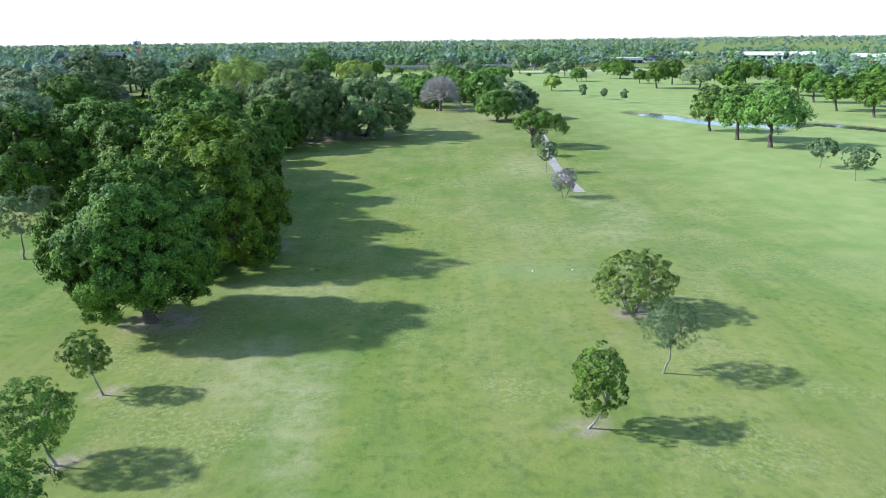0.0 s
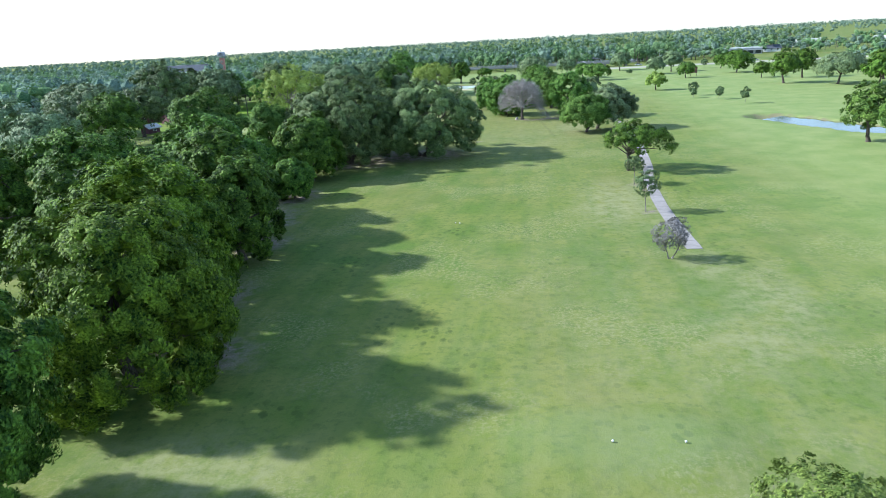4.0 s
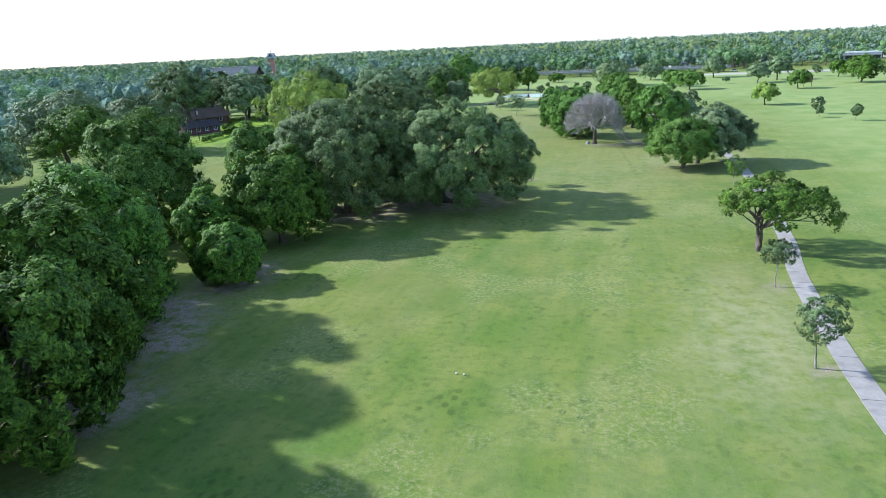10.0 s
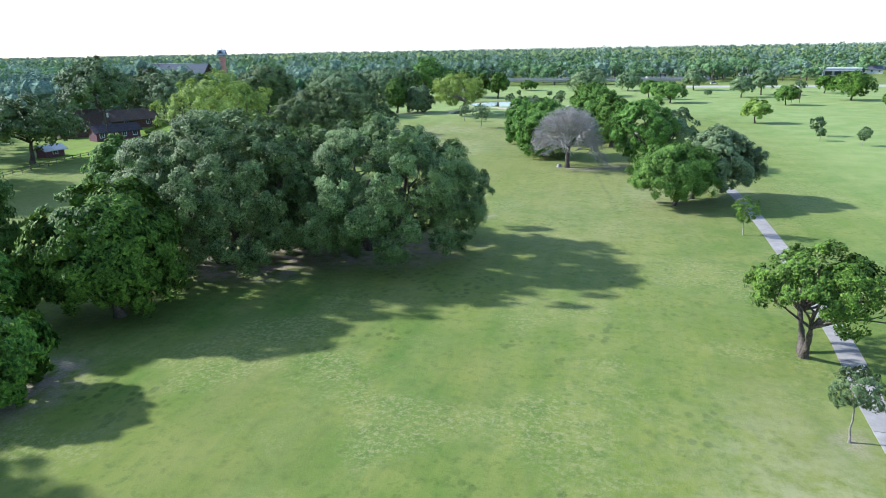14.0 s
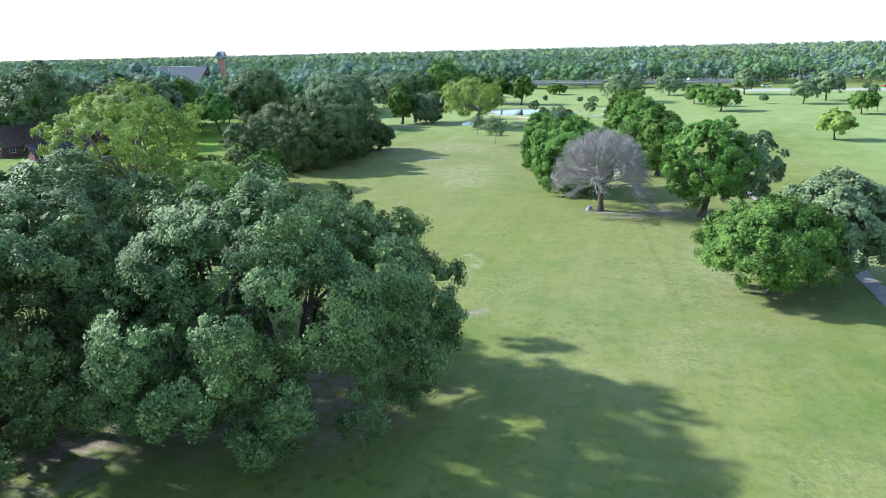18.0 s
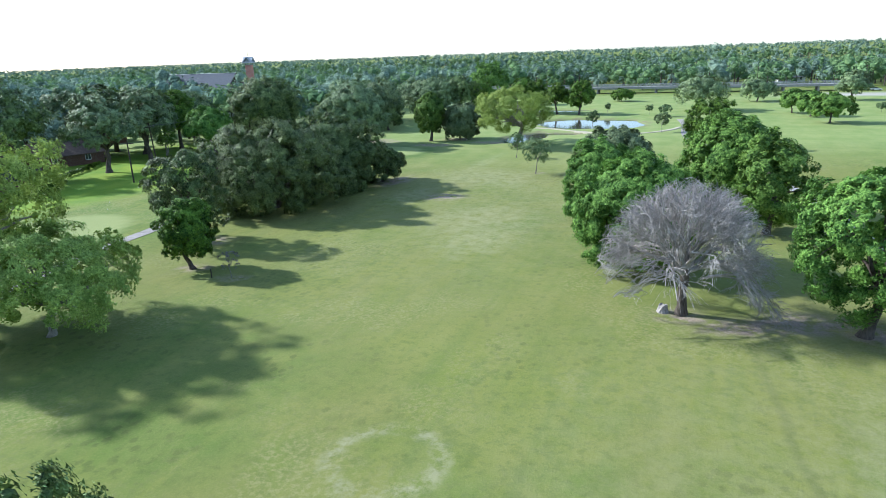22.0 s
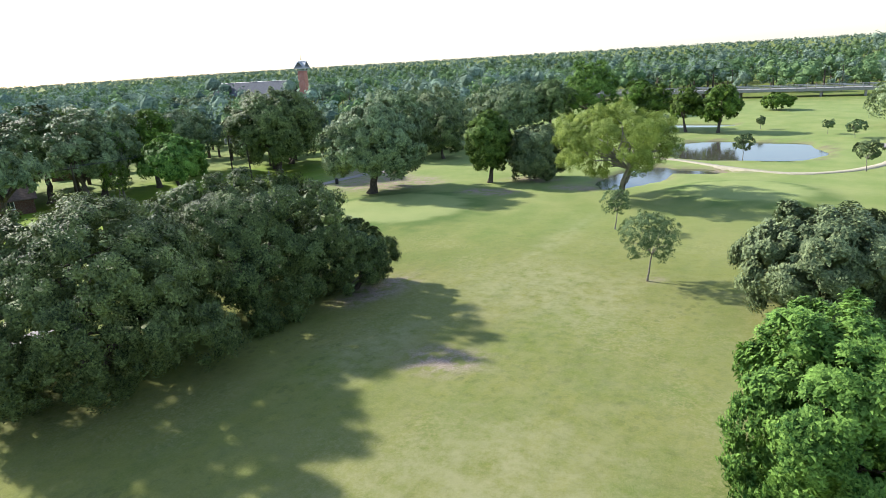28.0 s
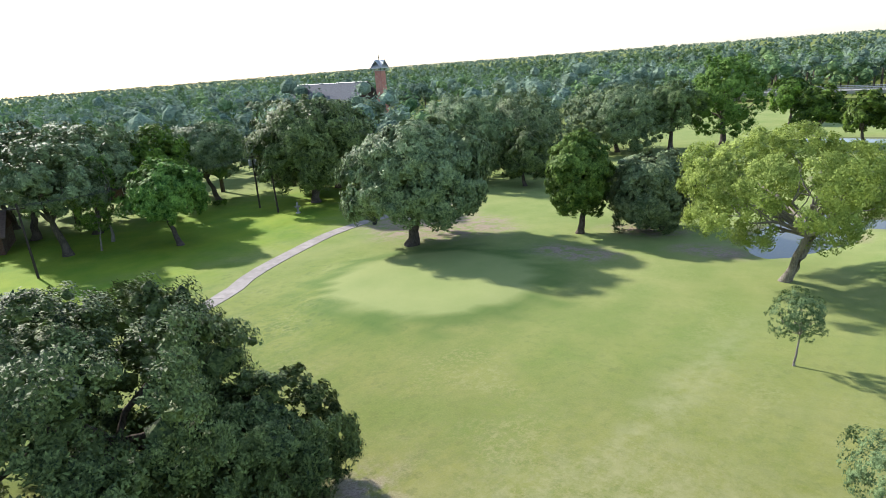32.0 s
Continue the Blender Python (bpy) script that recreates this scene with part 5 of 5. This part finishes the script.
# ---- bridge beyond the course ----
def bridge(x0, x1, y, label):
    ob = thing("road_bridge", label, "bridge", Matrix.Translation((0, y, 0)))
    part("deck", boxes(((x0, -4.5, 2.1), (x1, 4.5, 2.9), 0.05)), STONE, ob)
    for s in (-1, 1):
        part("kerb", boxes(((x0, s * 4.3 - 0.2, 2.9), (x1, s * 4.3 + 0.2, 3.15))), CONCRETE, ob)
        for z in (3.5, 3.95):
            part("rail", boxes(((x0, s * 4.3 - 0.07, z), (x1, s * 4.3 + 0.07, z + 0.16), 0.02)), GREYPAINT, ob, "grey guard rail")
    me = mesh_of("post", *tubes([(np.array([(0, 0, 2.9), (0, 0, 4.2)]), [0.16, 0.14], 4)]), STONE)
    x = x0 + 1
    while x < x1:
        for s in (-1, 1):
            part("post", me, parent=ob, at=Matrix.Translation((x, s * 4.3, 0)))
        x += 3.0
    x = x0 + 4
    while x < x1:
        bm = boxes(((x - 0.4, -3.8, -0.3), (x + 0.4, 3.8, 2.1), 0.05))
        part("pier", bm, CONCRETE, ob)
        x += 14.0
    return ob


bridge(-128.0, 64.0, 517.0, "long low concrete road bridge with grey guard rails")


# ---- play area ----
def shade_canopy(x, y, size, h, label):
    ob = thing("shade_canopy", label, "canopy", Matrix.Translation((x, y, 0)) @ pose(0, 0, 0, 0, 0, 25))
    bm = bmesh.new()
    s = size / 2
    low = [bm.verts.new((a * s, b * s, h)) for a, b in ((-1, -1), (1, -1), (1, 1), (-1, 1))]
    tip = bm.verts.new((0, 0, h + 2.4))
    for k in range(4):
        bm.faces.new((low[k], low[(k + 1) % 4], tip))
    bmesh.ops.solidify(bm, geom=bm.faces[:], thickness=0.08)
    part("cloth", bm, BLUE, ob, "bright blue canvas roof")
    for a, b in ((-1, -1), (1, -1), (1, 1), (-1, 1)):
        bm = bmesh.new()
        rod(bm, (a * s * 0.95, b * s * 0.95, -0.1), (a * s * 0.95, b * s * 0.95, h), 0.09)
        part("pole", bm, STEEL, ob)


shade_canopy(-306, 384, 9.0, 3.6, "blue peaked shade canopy on four poles")
shade_canopy(-318, 398, 5.0, 3.2, "small blue peaked shade canopy on poles")


def slide(x, y, label):
    ob = thing("playground_slide", label, "slide", Matrix.Translation((x, y, 0)) @ pose(0, 0, 0, 0, 0, 40))
    bm = bmesh.new()
    prism(bm, [(-2.6, 0.3), (-2.0, 0.35), (1.4, 2.5), (2.2, 2.5), (2.2, 2.7), (1.3, 2.7), (-2.1, 0.6), (-2.6, 0.5)], -0.5, 0.5, "y")
    part("chute", bm, YELLOW, ob)
    for s in (-0.55, 0.55):
        bm = bmesh.new()
        prism(bm, [(-2.6, 0.3), (1.4, 2.5), (2.2, 2.5), (2.2, 3.1), (1.3, 3.1), (-2.6, 0.8)], s - 0.05, s + 0.05, "y")
        part("side", bm, YELLOW, ob)
    for s in (-0.5, 0.5):
        bm = bmesh.new()
        rod(bm, (2.1, s, 0), (2.1, s, 3.6), 0.07)
        part("post", bm, BLUE, ob)


slide(-314, 381, "yellow plastic playground slide with blue posts")


# ---- town beyond the course ----
def store(x, y, turn, length, width, h, wall_mat, label, bays=6):
    ob = thing("store_building", label, "building", Matrix.Translation((x, y, 0)) @ pose(0, 0, 0, 0, 0, turn), "buildings of the town")
    l, w = length / 2, width / 2
    part("wall", boxes(((-l, -w, -0.2), (l, w, h))), wall_mat, ob)
    part("roof", boxes(((-l + 0.3, -w + 0.3, h - 0.35), (l - 0.3, w - 0.3, h + 0.02))), WHITE, ob)
    part("parapet", boxes(((-l - 0.1, -w - 0.1, h), (l + 0.1, -w + 0.25, h + 0.7)), ((-l - 0.1, w - 0.25, h), (l + 0.1, w + 0.1, h + 0.7)), ((-l - 0.1, -w + 0.25, h), (-l + 0.25, w - 0.25, h + 0.7)),
                          ((l - 0.25, -w + 0.25, h), (l + 0.1, w - 0.25, h + 0.7))), WHITE, ob)
    for k in range(bays):
        cx = -l + (k + 0.5) * length / bays
        part("window", boxes(((cx - length / bays * 0.36, -w - 0.06, 0.4), (cx + length / bays * 0.36, -w + 0.02, h * 0.62))), GLASS, ob)
    part("awning", boxes(((-l, -w - 1.6, h * 0.66), (l, -w - 0.1, h * 0.74), 0.03)), GREYPAINT, ob)


store(318, 668, -25, 70, 26, 6.5, WHITE, "long white shop building with a flat roof", 10)
store(252, 738, -18, 30, 18, 6.0, WHITE, "white flat-roofed building among trees", 5)
store(300, 488, -30, 16, 11, 5.0, RED, "red shop building beside a car park", 4)
store(372, 590, -30, 44, 22, 6.0, WHITE, "wide pale shop building", 7)
store(74, 584, 5, 9, 7, 4.5, WHITE, "small white building beside the road", 3)
store(158, 618, -8, 34, 12, 4.5, GREYPAINT, "low grey building behind trees", 6)
for x, y, t in ((40, 596, 10), (104, 612, 0), (128, 648, 20), (92, 690, -10), (190, 640, -15), (20, 640, 5)):
    house(x, y, t, 14, 9, 3.0, 5.6, WHITE, SLATE, "small white house beyond the road")


def car(x, y, turn, colour, label):
    ob = thing("car", label, "car", Matrix.Translation((x, y, ground_height(x, y))) @ pose(0, 0, 0, 0, 0, turn), "parked cars")
    bm = bmesh.new()
    prism(bm, [(-2.2, 0.35), (2.2, 0.35), (2.25, 0.75), (1.2, 0.92), (-2.1, 0.95), (-2.25, 0.7)], -0.88, 0.88, "y")
    part("body", bm, colour, ob)
    bm = bmesh.new()
    prism(bm, [(-1.75, 0.95), (1.1, 0.92), (0.35, 1.45), (-1.2, 1.48)], -0.76, 0.76, "y")
    part("cabin", bm, GLASS, ob)
    for a in (-1.35, 1.35):
        for s in (-0.82, 0.82):
            bm = bmesh.new()
            rod(bm, (a, s - 0.1, 0.33), (a, s + 0.1, 0.33), 0.33, sides=10)
            part("wheel", bm, RUBBER, ob)


rng_cars = random.Random(8)
for k in range(26):
    row, col = divmod(k, 9)
    car(250 + col * 9 + row * 9 + rng_cars.uniform(-2, 2), 560 + row * 22 - col * 5, 60 + rng_cars.choice((0, 180)), rng_cars.choice((WHITE, WHITE, STEEL, DARKMETAL, RED, GREYPAINT)), "parked car in an open car park")
for x, y, m in ((95, 505, DARKMETAL), (120, 508, RED), (140, 506, WHITE), (66, 512, WHITE)):
    car(x, y, 3, m, "car parked beside the road")


def street_lamp(x, y, h):
    ob = thing("street_lamp", "tall grey street lamp beside a road", "street lamp", Matrix.Translation((x, y, 0)), "street lamps")
    bm = bmesh.new()
    rod(bm, (0, 0, -0.2), (0, 0, h), 0.14, 0.08)
    part("pole", bm, STEEL, ob)
    bm = bmesh.new()
    rod(bm, (0, 0, h - 0.1), (2.0, 0, h + 0.3), 0.06)
    arm = part("arm", bm, STEEL, ob)
    part("lamp_head", boxes(((1.7, -0.15, h + 0.2), (2.5, 0.15, h + 0.38), 0.04)), GREYPAINT, arm)


for x, y in ((78, 500), (118, 498), (160, 500), (270, 540), (300, 560), (262, 600), (330, 610), (215, 505)):
    street_lamp(x, y, 10.0)
for x, y in ((-60, 536), (-20, 536), (20, 536), (66, 536)):
    utility_pole(x, y, 10.5, "tall wooden utility pole behind the bridge", 0)


# ---- far woods ----
def woods(name, label, spots, leaf, per, kinds, seed, boughs_each=5, low_h=9, high_h=16, stems_too=True):
    """A stand of many trees too far off to count: real crowns and trunks, joined."""
    rng = np.random.default_rng(seed)
    spots = np.asarray(spots, float)
    for j, kind in enumerate(kinds):
        mine = spots[j::len(kinds)]
        n = len(mine)
        if not n:
            continue
        h = (low_h + (high_h - low_h) * rng.random(n) ** 1.2) * np.where(rng.random(n) < 0.05, 1.3, 1.0)
        r = h * rng.uniform(0.42, 0.72, n)
        hub = np.stack([mine[:, 0], mine[:, 1], h * 0.5], 1)
        k = boughs_each
        az = rng.uniform(0, 6.28, (n, 1)) + np.arange(k)[None] * 2.4 + rng.normal(0, 0.3, (n, k))
        rise = (np.arange(k)[None] + 0.5) / k + rng.normal(0, 0.06, (n, k))
        out = np.sqrt(np.clip(1 - rise ** 2, 0.02, 1)) * rng.uniform(0.5, 0.72, (n, k)) * r[:, None]
        c = np.stack([hub[:, :1] + np.cos(az) * out, hub[:, 1:2] + np.sin(az) * out, h[:, None] * (0.30 + 0.48 * rise)], -1)
        rad = r[:, None] * rng.uniform(0.34, 0.52, (n, k))
        c, rad = c.reshape(-1, 3), rad.ravel()
        hubs = np.repeat(hub, k, 0)
        who = np.repeat(np.arange(len(c)), per)
        m = len(who)
        d = unit(rng.normal(size=(m, 3)) + 0.6 * unit(c - hubs)[who] + [0, 0, 0.6])
        p = c[who] + d * (rad[who] * rng.uniform(0.62, 1.08, m))[:, None] * [1, 1, 0.85]
        nor = unit(d + [0, 0, 0.2] + rng.normal(0, 0.35, (m, 3)))
        side = unit(np.cross(nor, rng.normal(size=(m, 3))))
        up = np.cross(nor, side)
        s = leaf * rng.uniform(0.5, 1.25, m)[:, None]
        quad = np.stack([p - up * s * 0.62, p + side * s * 0.55 + up * s * 0.3, p - side * s * 0.5 + up * s * 0.4], 1).reshape(-1, 3)
        mass, mass_f = lumps(rng, c, rad * 0.60, 0.85, COARSE, 0.2)
        g = 0.03 * h
        ang = np.arange(4) * np.pi / 2
        ring = np.stack([np.cos(ang), np.sin(ang), 0 * ang], -1)
        foot = np.stack([mine[:, 0], mine[:, 1], 0 * h - 0.1], 1)[:, None] + ring[None] * g[:, None, None]
        topr = np.stack([mine[:, 0], mine[:, 1], h * 0.5], 1)[:, None] + ring[None] * g[:, None, None] * 0.6
        tv = np.concatenate([foot, topr], 1).reshape(-1, 3)
        i = np.arange(4)
        tq = np.stack([i, (i + 1) % 4, 4 + (i + 1) % 4, 4 + i], -1)
        tf = (tq[None] + (np.arange(n) * 8)[:, None, None]).reshape(-1, 4)
        me = mesh_of("woods", np.concatenate([quad, mass]), [np.concatenate([np.arange(3 * m).reshape(-1, 3), mass_f + 3 * m])], LEAF[kind])
        ob = tagged(new(name, me), label, "woods", kind="stuff")
        if stems_too:
            part("trunks", mesh_of("trunks", tv, tf, BARK), parent=ob)["kind"] = "stuff"


def scatter(seed, x0, x1, y0, y1, gap, keep):
    rng = np.random.default_rng(seed)
    xs, ys = np.meshgrid(np.arange(x0, x1, gap), np.arange(y0, y1, gap))
    p = np.stack([xs.ravel(), ys.ravel()], 1) + rng.uniform(-0.75, 0.75, (xs.size, 2)) * gap
    return p[keep(p[:, 0], p[:, 1])]


def yards(x, y):
    """Houses, lawns and the play area stand free of trees."""
    free = (oval(x, y, -129, 268, 13, 16) < 1) | (oval(x, y, -300, 380, 26, 22) < 1) | (oval(x, y, -215, 455, 34, 46, 35) < 1) | (oval(x, y, -194, 418, 12, 12) < 1)
    free |= (oval(x, y, -170, 306, 11, 10) < 1)
    return ~free


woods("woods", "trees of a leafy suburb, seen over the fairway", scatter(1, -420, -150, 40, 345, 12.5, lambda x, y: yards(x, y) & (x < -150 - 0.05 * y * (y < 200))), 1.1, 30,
      ("wood", "wood_hazy", "wood_hazy"), 11, 5, 11, 18)
woods("woods", "trees round the church", scatter(2, -420, -112, 345, 540, 12.5, lambda x, y: yards(x, y) & (x < -125 + 0.1 * (y - 345))), 1.1, 30, ("wood_hazy", "wood", "wood_hazy"), 12, 5, 11.5, 17.5)
woods("woods", "edge of the wood beyond the bridge", scatter(3, -420, 140, 545, 700, 11.5, lambda x, y: y > 540 + 0.03 * x), 1.15, 28, ("wood", "wood_hazy", "wood"), 13, 5, 8, 15)
woods("woods", "wood that runs to the horizon", scatter(4, -1100, 700, 700, 1250, 21, lambda x, y: (x < 0.36 * y) & ~((x > 40) & (x < 640) & (y > 730) & (y < 1040) & (np.sin(x * 0.021) + np.sin(y * 0.05) > -0.9))), 2.2, 13, ("wood", "wood_hazy"), 14, 3, 8, 16)
woods("woods", "suburb trees towards the horizon", scatter(5, -1100, -420, 60, 700, 21, lambda x, y: x < -420), 2.2, 13, ("wood_hazy", "wood"), 15, 3, 10, 17)
woods("woods", "trees between the buildings of a town", scatter(6, 60, 760, 520, 960, 17, lambda x, y: (x > 0.12 * y) & ((np.sin(x * 0.035) + np.sin(y * 0.03 + 1)) > 0.35)), 1.3, 16,
      ("wood", "wood_hazy"), 16, 5, 6, 12)
woods("woods", "trees along the far side of the course", scatter(7, 150, 420, 120, 470, 15, lambda x, y: (x > 165 + 12 * np.sin(y * 0.06)) & (np.sin(x * 0.05 + y * 0.03) > -0.5)), 1.15, 28,
      ("wood", "wood_hazy"), 17, 5, 9, 14)
# horizon trees take only the palest leaves, their haze painted in
woods("woods", "horizon woods", scatter(8, -4000, 2900, 1250, 4000, 66, lambda x, y: (x < 0.72 * y)), 4.5, 4, ("wood_hazy", "wood_hazy"), 18, 2, 11, 19, False)
woods("woods", "horizon woods", scatter(9, -4000, -1100, -100, 1250, 60, lambda x, y: (x < -1090) & (y > 0.1 * -x)), 4.5, 4, ("wood_hazy",), 19, 2, 11, 18, False)
woods("woods", "horizon woods", scatter(10, 700, 1500, 600, 1250, 40, lambda x, y: (x > 700) & (x < 0.85 * y)), 4.5, 4, ("wood_hazy",), 20, 2, 10, 16, False)

# ---- paths (slabs last) ----
laid_path([(21.2, 102.5), (20.7, 121), (21.4, 140), (22.8, 152), (24.2, 178), (24.5, 200), (23.6, 214), (20, 240), (12.5, 282), (3, 318), (-6, 347), (-7.6, 374), (-10, 392)], 1.75, 3.2,
          "concrete cart path of pale slabs through the grass")
laid_path([(-66, 203), (-73, 226), (-74.4, 240), (-78, 258), (-87, 284), (-92, 296.5), (-95.5, 302), (-99, 310.6), (-102, 320.7), (-101.5, 332), (-97, 345)], 2.1, 3.2,
          "concrete cart path that curves past the putting green")
gravel_path([(-50, 366), (-44, 363.5), (-33.6, 356.6), (-23.6, 352.8), (-15.8, 356.7), (-10.6, 363.9), (-8.6, 370)], 1.9, "pale gravel path round a pond")
